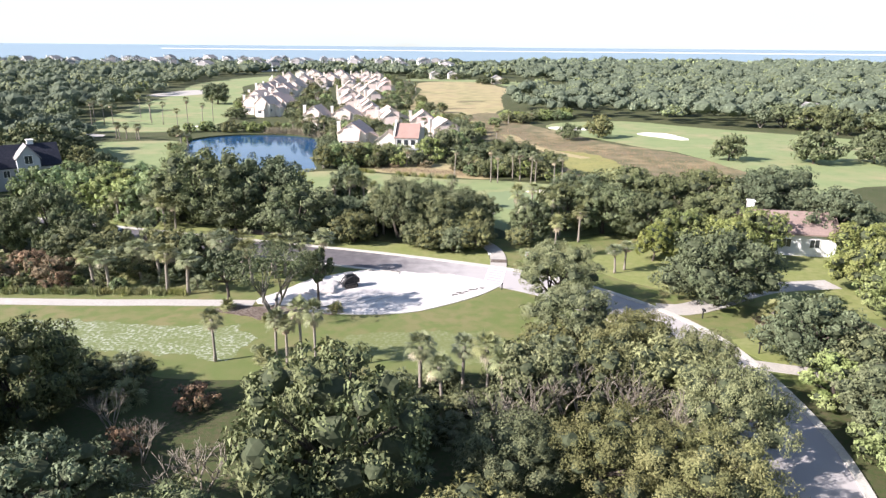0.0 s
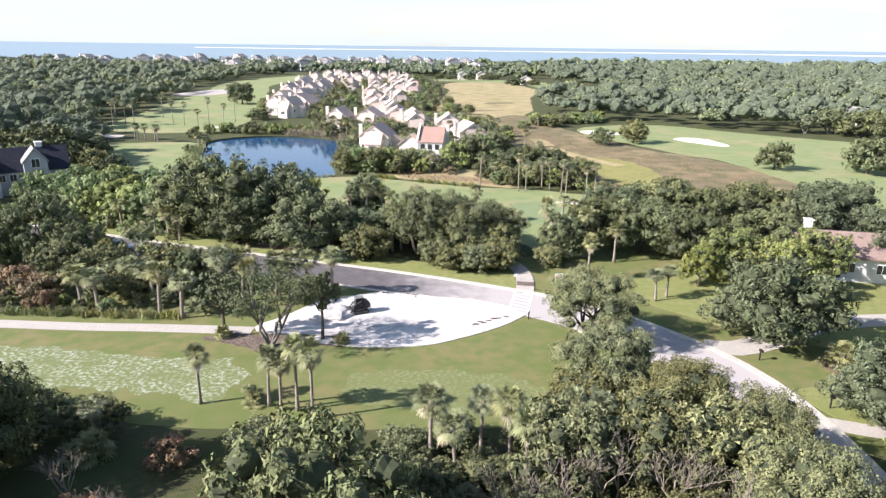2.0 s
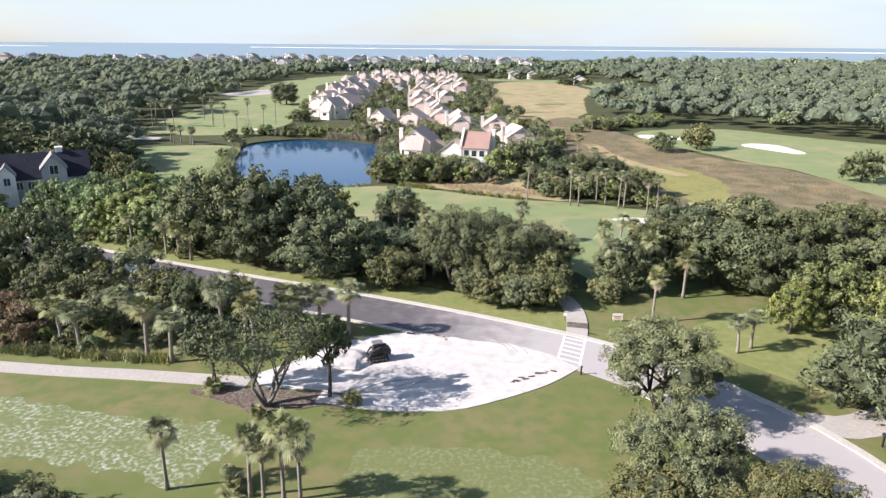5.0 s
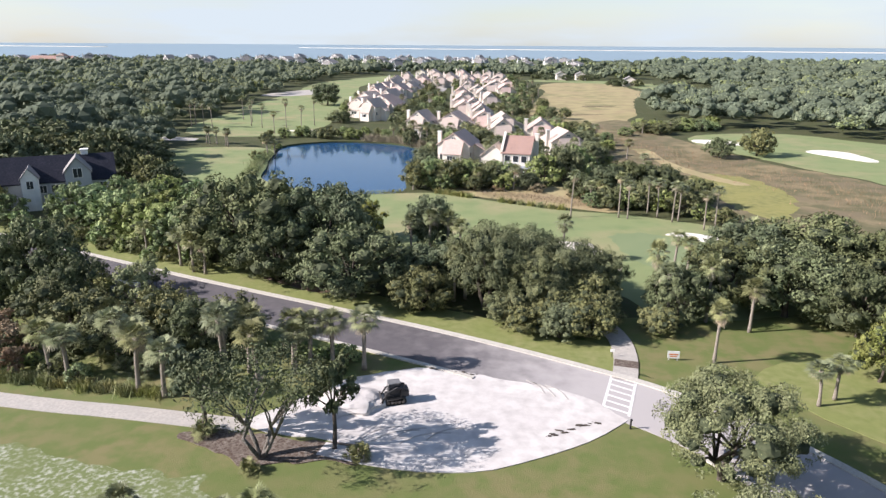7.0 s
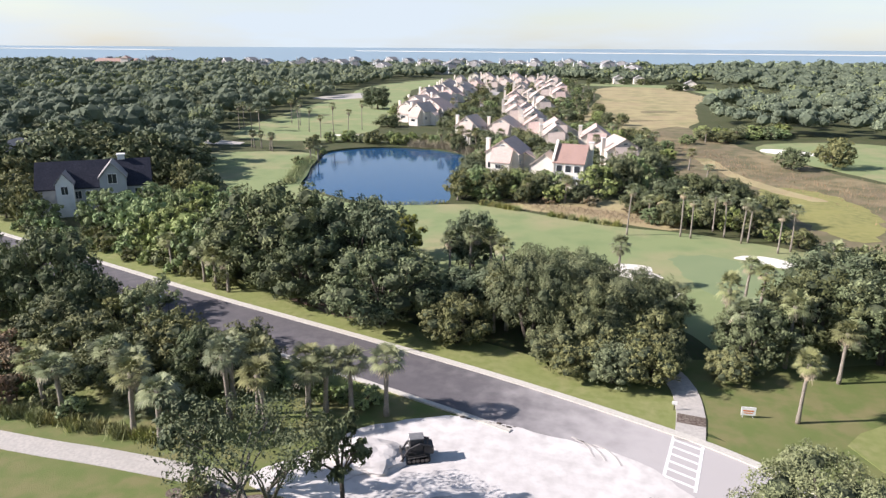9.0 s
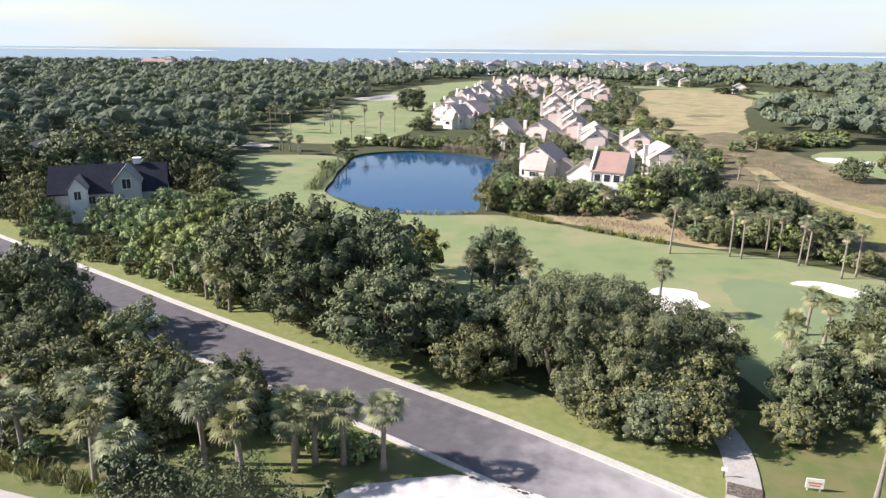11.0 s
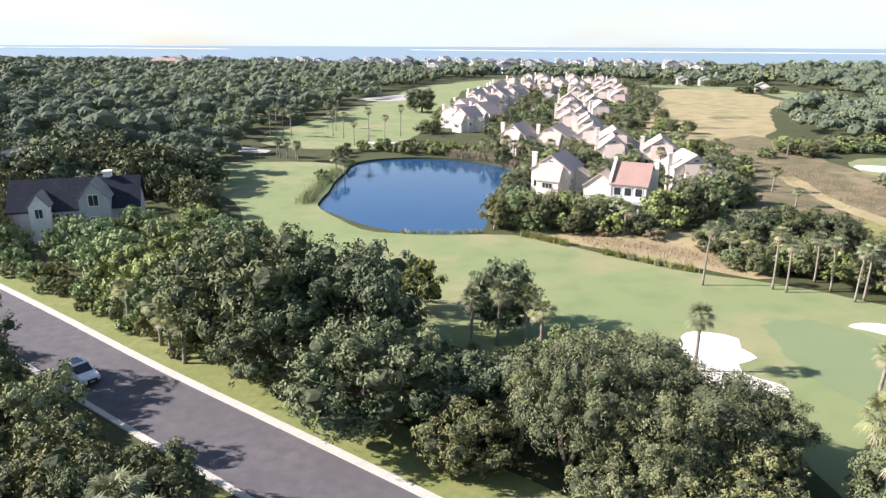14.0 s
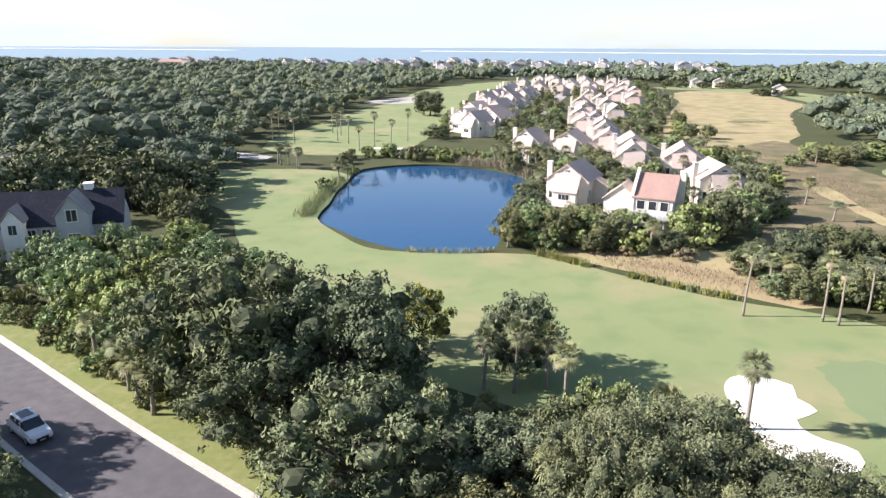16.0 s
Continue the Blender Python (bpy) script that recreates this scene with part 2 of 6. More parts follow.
def thing(name, x, y, z=0.0, turn=0.0, label="", category="", group="", kind=""):
    ob = new(name)
    ob.matrix_basis = pose(x, y, z, 0, 0, turn)
    return tagged(ob, label, category, group, kind)


def bm_mesh(name, bm, mat, bevel=0.0):
    if bevel:
        bmesh.ops.bevel(bm, geom=bm.edges[:], offset=bevel, segments=1, affect="EDGES")
    bmesh.ops.recalc_face_normals(bm, faces=bm.faces)
    me = bpy.data.meshes.new(name)
    bm.to_mesh(me)
    bm.free()
    me.materials.append(mat)
    return me


def box_into(bm, cx, cy, cz, sx, sy, sz, turn=0.0):
    m = Matrix.Translation((cx, cy, cz)) @ Matrix.Rotation(turn, 4, "Z") @ Matrix.Diagonal((sx, sy, sz, 1))
    return bmesh.ops.create_cube(bm, size=1, matrix=m)["verts"]


def tube(points, radii, sides=7):
    """Verts and faces of a tapered tube along points."""
    verts, faces = [], []
    for i, p in enumerate(points):
        p = Vector(p)
        a = Vector(points[max(i - 1, 0)])
        c = Vector(points[min(i + 1, len(points) - 1)])
        d = (c - a).normalized()
        u = d.cross(Vector((0.3, 1, 0.1))).normalized()
        v = d.cross(u)
        for k in range(sides):
            ang = 2 * math.pi * k / sides
            verts.append(p + (u * math.cos(ang) + v * math.sin(ang)) * radii[i])
    for i in range(len(points) - 1):
        for k in range(sides):
            k2 = (k + 1) % sides
            faces.append((i * sides + k, i * sides + k2, (i + 1) * sides + k2, (i + 1) * sides + k))
    faces.append(tuple(range(sides - 1, -1, -1)))
    faces.append(tuple(range((len(points) - 1) * sides, len(points) * sides)))
    return verts, faces


def join_tubes(tubes):
    verts, faces = [], []
    for v, f in tubes:
        k = len(verts)
        verts += v
        faces += [tuple(i + k for i in q) for q in f]
    return verts, faces


def smooth_line(pts, closed=False, step=1.5):
    """Catmull-Rom line through pts, cut into pieces about step long."""
    p = [Vector((a[0], a[1], 0)) for a in pts]
    n = len(p)
    out = []
    for i in range(n if closed else n - 1):
        if closed:
            a, b, c, d = p[i - 1], p[i], p[(i + 1) % n], p[(i + 2) % n]
        else:
            a, b, c, d = p[max(i - 1, 0)], p[i], p[i + 1], p[min(i + 2, n - 1)]
        k = max(1, int((c - b).length / step))
        for j in range(k):
            t = j / k
            out.append(0.5 * ((2 * b) + (c - a) * t + (2 * a - 5 * b + 4 * c - d) * t * t + (3 * b - a - 3 * c + d) * t ** 3))
    if not closed:
        out.append(p[-1])
    return out


def sheet(name, pts, z, mat, step=3.0, wobble=0.0, depth=0.25, kind="structure", label="", category="", straight=False):
    """A level patch of ground cover with a smooth outline and a skirt that reaches down into the ground."""
    line = [Vector((a[0], a[1], 0)) for a in pts] if straight else smooth_line(pts, True, step)
    if wobble:
        line = [v + Vector((noise.noise(v * 0.6), noise.noise(v * 0.6 + Vector((9, 3, 1))), 0)) * wobble for v in line]
    bm = bmesh.new()
    top = [bm.verts.new((v.x, v.y, z)) for v in line]
    low = [bm.verts.new((v.x, v.y, z - depth)) for v in line]
    edges = []
    n = len(top)
    for i in range(n):
        edges.append(bm.edges.new((top[i], top[(i + 1) % n])))
    bmesh.ops.triangle_fill(bm, use_beauty=True, edges=edges, normal=(0, 0, 1))
    for i in range(n):
        bm.faces.new((top[i], low[i], low[(i + 1) % n], top[(i + 1) % n]))
    bmesh.ops.recalc_face_normals(bm, faces=bm.faces)
    me = bpy.data.meshes.new(name)
    bm.to_mesh(me)
    bm.free()
    me.materials.append(mat)
    return tagged(new(name, me), label, category, "", kind)


def strip(name, pts, width, z, mat, height=0.25, label="", category="", kind="structure", step=1.5, closed=False):
    """A band of even width along a line, with sides."""
    line = smooth_line(pts, closed, step)
    verts, faces = [], []
    n = len(line)
    for i, v in enumerate(line):
        a, c = (line[i - 1], line[(i + 1) % n]) if closed else (line[max(i - 1, 0)], line[min(i + 1, n - 1)])
        d = (c - a).normalized()
        s = Vector((-d.y, d.x, 0)) * width / 2
        for q in (v + s, v - s):
            verts.append((q.x, q.y, z))
        for q in (v - s, v + s):
            verts.append((q.x, q.y, z - height))
    for i in range(n if closed else n - 1):
        j = (i + 1) % n
        for k in range(4):
            k2 = (k + 1) % 4
            faces.append((i * 4 + k, j * 4 + k, j * 4 + k2, i * 4 + k2))
    me = mesh_from(name, verts, faces, [mat])
    bm = bmesh.new()
    bm.from_mesh(me)
    bmesh.ops.recalc_face_normals(bm, faces=bm.faces)
    bm.to_mesh(me)
    bm.free()
    return tagged(new(name, me), label, category, "", kind)


def offset_line(pts, d, step=1.5):
    line = smooth_line(pts, False, step)
    out = []
    for i, v in enumerate(line):
        a, c = line[max(i - 1, 0)], line[min(i + 1, len(line) - 1)]
        t = (c - a).normalized()
        out.append((v.x - t.y * d, v.y + t.x * d))
    return out


# ---- ground, pond, sea ----
POND = [(-68, 172), (-73, 187), (-78, 205), (-81, 219), (-74, 229), (-63, 233), (-50, 231), (-40, 222), (-36, 208), (-38, 199), (-34.5, 180), (-31.5, 164.5), (-41, 159.3), (-52, 162), (-60, 167)]
pond_line = smooth_line(POND, True, 2.5)
bm = bmesh.new()
outer = [bm.verts.new(v) for v in ((-5200, -900, 0), (5200, -900, 0), (5200, 800, 0), (2600, 1000, 0), (900, 1150, 0), (300, 1260, 0), (0, 1230, 0), (-150, 1110, 0), (-300, 1060, 0), (-700, 1010, 0), (-1500, 950, 0), (-5200, 700, 0))]
inner = [bm.verts.new((v.x, v.y, 0)) for v in pond_line]
edges = [bm.edges.new((ring[i], ring[(i + 1) % len(ring)])) for ring in (outer, inner) for i in range(len(ring))]
bmesh.ops.triangle_fill(bm, use_beauty=True, edges=edges, normal=(0, 0, 1))
low = [bm.verts.new((v.x, v.y, -1.2)) for v in pond_line]
for i in range(len(inner)):
    j = (i + 1) % len(inner)
    bm.faces.new((inner[i], inner[j], low[j], low[i]))
olow = [bm.verts.new((v.co.x, v.co.y, -2.0)) for v in outer]
for i in range(len(outer)):
    j = (i + 1) % len(outer)
    bm.faces.new((outer[i], outer[j], olow[j], olow[i]))
ground = tagged(new("ground", bm_mesh("ground", bm, M_GROUND)), "flat coastal ground with olive and brown undergrowth", "ground", "", "structure")
bm = bmesh.new()
for a in ((-95, 150), (-20, 150), (-20, 245), (-95, 245)):
    bm.verts.new((a[0], a[1], -0.45))
bm.faces.new(bm.verts)
tagged(new("pond_water", bm_mesh("pond_water", bm, M_POND)), "dark blue still golf-course pond reflecting trees and sky", "pond", "", "structure")
bm = bmesh.new()
for a in ((-5200, 600, -0.9), (5200, 600, -0.9), (5200, 5600, 14.0), (-5200, 5600, 14.0)):
    bm.verts.new(a)
bm.faces.new(bm.verts)
tagged(new("sea_water", bm_mesh("sea_water", bm, M_SEA)), "pale hazy blue sea behind the island", "sea", "", "structure")
sheet("beach", [(-140, 1075), (-60, 1130), (60, 1205), (300, 1240), (900, 1130), (1500, 1075), (1500, 1180), (900, 1260), (300, 1390), (40, 1330), (-80, 1220)], 0.3, M_BEACH, 30, 4, 1.5, label="pale sand beach at the sea's edge", category="beach")
sheet("sandbar", [(-1150, 2850), (-700, 2760), (0, 2720), (900, 2700), (2600, 2500), (2600, 2640), (900, 2840), (0, 2830), (-700, 2820)], 7.6, M_BEACH, 60, 10, 3.0, label="long low white sandbar out at sea", category="sandbar")
sheet("sandbar", [(-3300, 2500), (-2600, 2560), (-1850, 2570), (-2600, 2650), (-3300, 2640)], 7.6, M_BEACH, 60, 10, 3.0, label="long low white sandbar out at sea", category="sandbar")

# lawns, fairways and marsh
sheet("lawn_near", [(-75, 57), (-40, 58), (-20, 56), (-4, 57), (10, 58), (20, 56), (29, 58), (40, 52), (60, 60), (62, 112), (45, 116), (30, 113), (22, 109), (14, 106), (4, 103), (-2, 100), (0, 94), (11, 90.5), (-20, 93), (-60, 92), (-75, 80)], 0.02, M_LAWN, 3, 1.0, label="mown lawn with tan and green patches beside the road", category="lawn")
sheet("fairway_main", [(-47, 158), (-30, 163), (-22, 164), (-10, 158.6), (2, 154.6), (15, 153), (30, 146.5), (45, 135), (40, 118), (26, 108), (14, 105), (10, 111), (4, 116), (-8, 118), (-14, 120), (-24, 122), (-36, 128), (-50, 138), (-66, 150), (-82, 168), (-100, 178), (-110, 190), (-113, 204), (-92, 214), (-80, 210), (-75, 196), (-71, 186), (-66, 172), (-58, 164.5)], 0.025, M_FAIRWAY, 3, 0.5, label="pale green mown golf fairway beside the pond", category="fairway")
sheet("fairway_right", [(40, 253), (44, 273), (74, 284), (100, 262), (150, 225), (190, 190), (150, 150), (101, 151), (77, 143), (72, 190), (60, 212), (45, 240)], 0.02, M_FAIRWAY, 4, 1.0, label="pale green mown golf fairway beyond the marsh", category="fairway")
sheet("fairway_left", [(-96, 236), (-84, 246), (-86, 270), (-100, 330), (-106, 353), (-125, 430), (-145, 520), (-125, 665), (-150, 690), (-180, 600), (-185, 517), (-165, 430), (-152, 349), (-142, 300), (-136, 268), (-126, 240), (-110, 234)], 0.02, M_FAIRWAY, 6, 1.5, label="long pale green golf fairway running to the shore", category="fairway")
sheet("fairway_far", [(27, 577), (56, 491), (68, 429), (90, 420), (80, 500), (60, 590), (-10, 640), (-40, 600)], 0.02, M_FAIRWAY, 8, 2.0, label="far pale green golf fairway", category="fairway")
sheet("marsh_tan", [(2, 279), (-20, 324), (-19, 350), (-16, 479), (-23, 521), (-12, 580), (27, 577), (45, 500), (50, 484), (36, 428), (28, 330), (13, 300)], 0.03, M_MARSH_TAN, 5, 2.0, label="tan dry marsh grass flat", category="marsh")
sheet("marsh_brown", [(2, 279), (16, 312), (24, 312), (36, 262), (45, 240), (53, 218), (71, 192), (76, 143), (62, 135), (48, 137), (34, 150), (20, 160), (8, 166), (7, 186), (13, 221), (9, 258)], 0.035, M_MARSH_BROWN, 4, 1.5, label="brown rushes of a low marsh channel", category="marsh")
sheet("marsh_yellow", [(31, 197), (38, 199), (45, 190), (47, 178), (45, 166), (40, 156), (36, 159), (32, 170), (29, 184)], 0.05, M_MARSH_YELLOW, 1.5, 2.2, label="yellow-green wet meadow in the marsh", category="meadow")
sheet("meadow", [(-22, 166), (-10, 161), (2, 157), (12, 156), (12, 168), (2, 176), (-10, 174), (-20, 172)], 0.03, M_MARSH_TAN, 3, 1.0, label="tan rough grass below the houses", category="meadow")
sheet("putting_green", [(9.2, 138.2), (12.2, 141.2), (16.5, 141), (20, 138.6), (25, 136), (28, 131), (26, 124), (20, 121), (14.5, 123), (11.6, 128), (9.9, 133.8)], 0.04, M_GREEN, 0.8, 0.7, label="close-mown darker putting green between two bunkers", category="putting green")
sheet("bunker", [(1, 133), (3.5, 134), (6.3, 133.4), (6.4, 130.8), (8, 129.1), (6.0, 127), (6.8, 124.9), (9.9, 123.5), (9.6, 120.7), (7.1, 119.8), (3.4, 121.6), (2.2, 125), (0.6, 129.5)], 0.06, M_BUNKER, 1, 0.3, label="white sand bunker with a lobed edge", category="bunker")
sheet("bunker", [(17.9, 141.3), (20.9, 143.2), (24.6, 142.1), (26.5, 140), (24.2, 137.8), (21, 140)], 0.06, M_BUNKER, 1, 0.3, label="white sand bunker beside the green", category="bunker")
sheet("bunker", [(69, 241), (73, 246), (80, 243), (83, 229), (80, 226), (74, 233)], 0.08, M_BUNKER, 2, 0.5, label="long white sand bunker on the far fairway", category="bunker")
sheet("bunker", [(40, 259), (46, 262), (59, 254), (57, 251), (43, 252.5)], 0.08, M_BUNKER, 2, 0.5, label="white sand bunker at the marsh's edge", category="bunker")
sheet("bunker", [(-96, 252), (-88, 251), (-84, 254), (-88, 256)], 0.08, M_BUNKER, 2, 0.5, label="small white sand bunker beyond the pond", category="bunker")
sheet("sanded_tee", [(-46, 70.4), (-34, 69), (-21, 67.8), (-20.3, 61.2), (-27, 61.4), (-35, 62), (-43, 63)], 0.026, M_TEE, 0.6, 1.2, label="green tee dressed with streaks of white sand", category="tee")
sheet("sanded_tee", [(-9, 66.3), (-2, 67.3), (4, 67.4), (8.6, 64.6), (6, 61), (2, 59.8), (-9, 61.8)], 0.026, M_TEE_FAINT, 0.6, 1.0, label="green tee lightly dressed with sand", category="tee")

# road, kerbs, paths, sand lot
CENTRE = [(-130, 130), (-95, 118.5), (-67, 109.8), (-45.7, 103), (-22.5, 96.3), (-8.5, 92), (3, 87.8), (9.5, 84.9), (16, 80.4), (22, 74), (25.8, 67.5), (27.6, 60), (28, 50), (27, 42), (24, 32), (15, 12), (0, -20)]
strip("road", CENTRE, 7.0, 0.055, M_ROAD, 0.3, "grey-violet asphalt road curving past the sand lot", "road", step=1.2)
kerb_far = strip("kerb_far", offset_line(CENTRE, 3.75), 0.75, 0.16, M_KERB, 0.35, "pale concrete kerb along the road", "kerb", step=1.2)
kerb_near = strip("kerb_near", offset_line(CENTRE[:6] + [(-4, 90.4)], -3.75), 0.5, 0.16, M_KERB, 0.35, "pale concrete kerb along the road", "kerb", step=1.2)
kerb_near_b = strip("kerb_near_end", offset_line(CENTRE[8:14], -3.75), 0.5, 0.16, M_KERB, 0.35, "pale concrete kerb along the road", "kerb", step=1.2)
sheet("verge", [(a[0], a[1]) for a in offset_line(CENTRE[:7] + [(5.6, 86.7)], 4.1, 6)] + [(a[0], a[1]) for a in reversed(offset_line(CENTRE[:7] + [(5.6, 86.7)], 9.5, 6))], 0.05, M_VERGE, 3, 0.3, label="bright mown grass verge along the kerb", category="verge")
sheet("verge", [(34, 78), (48, 72), (60, 78), (62, 95), (45, 100), (28, 98), (20, 92), (27, 83)], 0.05, M_VERGE, 3, 0.6, label="bright green garden lawn under trees", category="lawn")
sheet("verge", [(31.5, 66), (36, 66), (45, 62), (48, 59.5), (38, 60), (32.5, 61)], 0.05, M_VERGE, 2, 0.3, label="bright green mown grass beside the road", category="lawn")
sheet("sand_lot", [(-22, 76.4), (-19.5, 80), (-16, 85), (-9.5, 88.0), (-2.2, 87.2), (4.2, 85.6), (7.2, 82.6), (4.5, 79.2), (-1, 75.8), (-6, 74), (-11, 73.6), (-15, 74.8), (-20, 74.8)], 0.075, M_SAND, 1.2, 0.35, label="white trampled sand lot under construction", category="sand lot")
strip("cart_path", [(-120, 78), (-80, 76), (-44, 75.2), (-33, 75.4), (-22, 75.4)], 2.0, 0.07, M_PATH, 0.3, "pale concrete cart path across the lawn", "path")
strip("cart_path_arc", [(-15, 73.6), (-9.2, 73.0), (-4, 73.6), (-0.8, 75.2), (4.2, 79.0), (7.4, 82.8)], 1.7, 0.085, M_SAND, 0.3, "sand-covered path curving round the sand lot", "path")
strip("cart_path_crossing", [(8.2, 89.3), (8.6, 93.4), (8.3, 98), (7.0, 101.6), (5.0, 104.6), (2.0, 107.5), (-2, 110)], 2.3, 0.11, M_PATH, 0.3, "pale concrete cart path running under the trees", "path")
strip("driveway", [(30.5, 60.6), (34, 59.4), (40, 58), (52, 57)], 2.0, 0.07, M_PATH, 0.3, "pale concrete drive crossing the lawn", "path")
strip("driveway_right", [(26, 75), (29, 74.6), (33, 76.5), (42, 82), (52, 84)], 3.4, 0.07, M_PATH, 0.3, "pale concrete house drive under trees", "path")
sheet("mulch_bed", [(-26.6, 73.4), (-24, 74.2), (-21, 74.3), (-18, 74.0), (-14, 74.6), (-11, 73.4), (-12.4, 72.2), (-14.6, 72.3), (-17, 71.4), (-19.4, 70.4), (-21, 71.3), (-23.4, 71.9)], 0.08, M_MULCH, 0.5, 0.8, label="brown bark mulch bed under trees", category="mulch bed")
sheet("mulch_bed", [(36, 72), (40, 74), (48, 72), (50, 66), (44, 65), (38, 67.5)], 0.08, M_STRAW, 1.5, 0.4, label="rust-red pine straw bed in a garden", category="mulch bed")
sheet("mulch_bed", [(-33, 109), (-28, 107.6), (-24.5, 105.6), (-26.5, 104.9), (-31.5, 106.6), (-36, 108.6)], 0.08, M_STRAW, 1.5, 0.4, label="red-brown leaf litter under oaks", category="mulch bed")

sheet("sand_track", [(20, 236), (25, 212), (31, 196), (38, 186), (41.5, 186.5), (34.5, 198), (28.5, 213), (24, 237)], 0.06, M_MARSH_TAN, 3, 1.0, label="pale tan sandy track through the marsh", category="track")
sheet("sand_bank", [(-174, 402), (-160, 396), (-148, 412), (-150, 440), (-163, 452), (-172, 430)], 0.06, M_PATH, 5, 3.0, label="bare sandy bank beside the far fairway", category="sand bank")
sheet("sand_path", [(-134, 224), (-122, 221), (-112, 223), (-113, 227), (-123, 229), (-134, 230)], 0.05, M_PATH, 3, 0.8, label="pale sandy path under palms beyond the pond", category="path")
strip("surf", [(-1500, 1010), (-1029, 1030), (-663, 985), (-520, 1040)], 14, 0.35, M_BEACH, 1.2, "thin white line of surf off the shore", "surf", step=20)
sheet("marsh_pool", [(2, 330), (10, 333), (16, 337), (10, 339), (2, 336)], 0.05, M_MARSH_BROWN, 2, 0.8, label="dark damp hollow in the dry marsh", category="marsh")
sheet("marsh_pool", [(8, 372), (18, 376), (24, 383), (14, 383), (7, 378)], 0.05, M_MARSH_BROWN, 2, 0.8, label="dark damp hollow in the dry marsh", category="marsh")
sheet("marsh_pool", [(-16, 322), (-8, 325), (-4, 330), (-12, 331)], 0.05, M_MARSH_BROWN, 2, 0.8, label="dark damp hollow in the dry marsh", category="marsh")

# ---- plants: builders ----


def leaf_sprays(rng, centres, normals, size, droop=0.25, long=1.7, loose=0.42):
    """Pointed leaf sprays: one face at each centre, tilted about its outward normal."""
    n = len(centres)
    nr = normals + rng.normal(0, loose, (n, 3))
    nr /= np.linalg.norm(nr, axis=1)[:, None] + 1e-6
    a = np.cross(nr, rng.normal(0, 1, (n, 3)))
    a /= np.linalg.norm(a, axis=1)[:, None] + 1e-6
    a[:, 2] -= droop
    b = np.cross(nr, a)
    s = size * rng.uniform(0.6, 1.4, (n, 1))
    p = np.empty((n, 3, 3))
    p[:, 0] = centres - a * s * long * 0.35 - b * s * 0.44
    p[:, 1] = centres + a * s * long * 0.62
    p[:, 2] = centres - a * s * long * 0.35 + b * s * 0.44
    return p


_ico = {}


def ico(sub):
    if sub not in _ico:
        bm = bmesh.new()
        bmesh.ops.create_icosphere(bm, subdivisions=sub, radius=1.0)
        v = np.array([tuple(x.co) for x in bm.verts])
        f = [tuple(q.index for q in x.verts) for x in bm.faces]
        bm.free()
        _ico[sub] = (v, f)
    return _ico[sub]


def crown_lobes(rng, n, radius, height, low, flat=1.0, lean=0.0):
    """Centres and radii of the leaf masses of a broad crown."""
    cs, rs = [], []
    mid = low + (height - low) * 0.42
    for i in range(n):
        ang = 2 * math.pi * (i * 0.618 + rng.uniform(-0.08, 0.08))
        u = (i + 0.5) / n
        z = -0.92 + 1.82 * u
        ring = math.sqrt(max(0.05, 1 - min(abs(z), 0.98) ** 2)) if z > 0 else 1 - 0.28 * z * z
        d = rng.uniform(0.52, 0.95) * ring
        r = rng.uniform(0.17, 0.36) * radius
        half = (height - mid - r * 0.7) if z > 0 else max(mid - low - r * 0.5, 0.3)
        cs.append((math.cos(ang) * d * radius, math.sin(ang) * d * radius, mid + z * half * flat))
        rs.append(r)
    cs.append((0, 0, mid + (height - mid) * 0.45))
    rs.append(radius * 0.42)
    return np.array(cs), np.array(rs)


def crown_mesh(name, seed, radius, height, low, lobes, leaves, size, mats, squash=0.78, core=True, droop=0.25):
    rng = np.random.default_rng(seed)
    cs, rs = crown_lobes(rng, lobes, radius, height, low)
    per = 15
    td = rng.normal(0, 1, (len(cs), per, 3))
    td[:, :, 2] += 0.35
    td /= np.linalg.norm(td, axis=2)[:, :, None]
    tr = rs[:, None] * rng.uniform(0.20, 0.46, (len(cs), per))
    tcen = cs[:, None, :] + td * (rs[:, None] * rng.uniform(0.70, 1.05, (len(cs), per)))[:, :, None] * np.array([1, 1, squash])
    td, tr, tcen = td.reshape(-1, 3), tr.ravel(), tcen.reshape(-1, 3)
    w = tr ** 2 / (tr ** 2).sum()
    pick = rng.choice(len(tr), leaves, p=w)
    d = rng.normal(0, 1, (leaves, 3)) + td[pick] * 0.7
    d /= np.linalg.norm(d, axis=1)[:, None]
    centre = tcen[pick] + d * tr[pick][:, None] * rng.uniform(0.55, 1.15, (leaves, 1)) * np.array([1, 1, 0.85])
    pts = leaf_sprays(rng, centre, d * 0.6 + td[pick] * 0.6, size, droop)
    pts[:, :, 2] = np.maximum(pts[:, :, 2], 0.05)
    index = np.zeros(leaves, dtype=np.int32)
    # solid balls inside the lobes, coloured dark to stand in for inner shade
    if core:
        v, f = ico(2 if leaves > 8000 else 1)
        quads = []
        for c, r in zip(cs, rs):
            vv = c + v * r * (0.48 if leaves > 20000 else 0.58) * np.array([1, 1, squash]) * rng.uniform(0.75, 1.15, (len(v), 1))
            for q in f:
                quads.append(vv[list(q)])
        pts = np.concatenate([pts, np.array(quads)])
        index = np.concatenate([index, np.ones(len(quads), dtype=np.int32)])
    pts[:, :, 2] = np.maximum(pts[:, :, 2], 0.03)
    return faces_mesh(name, pts, mats, index), cs, rs


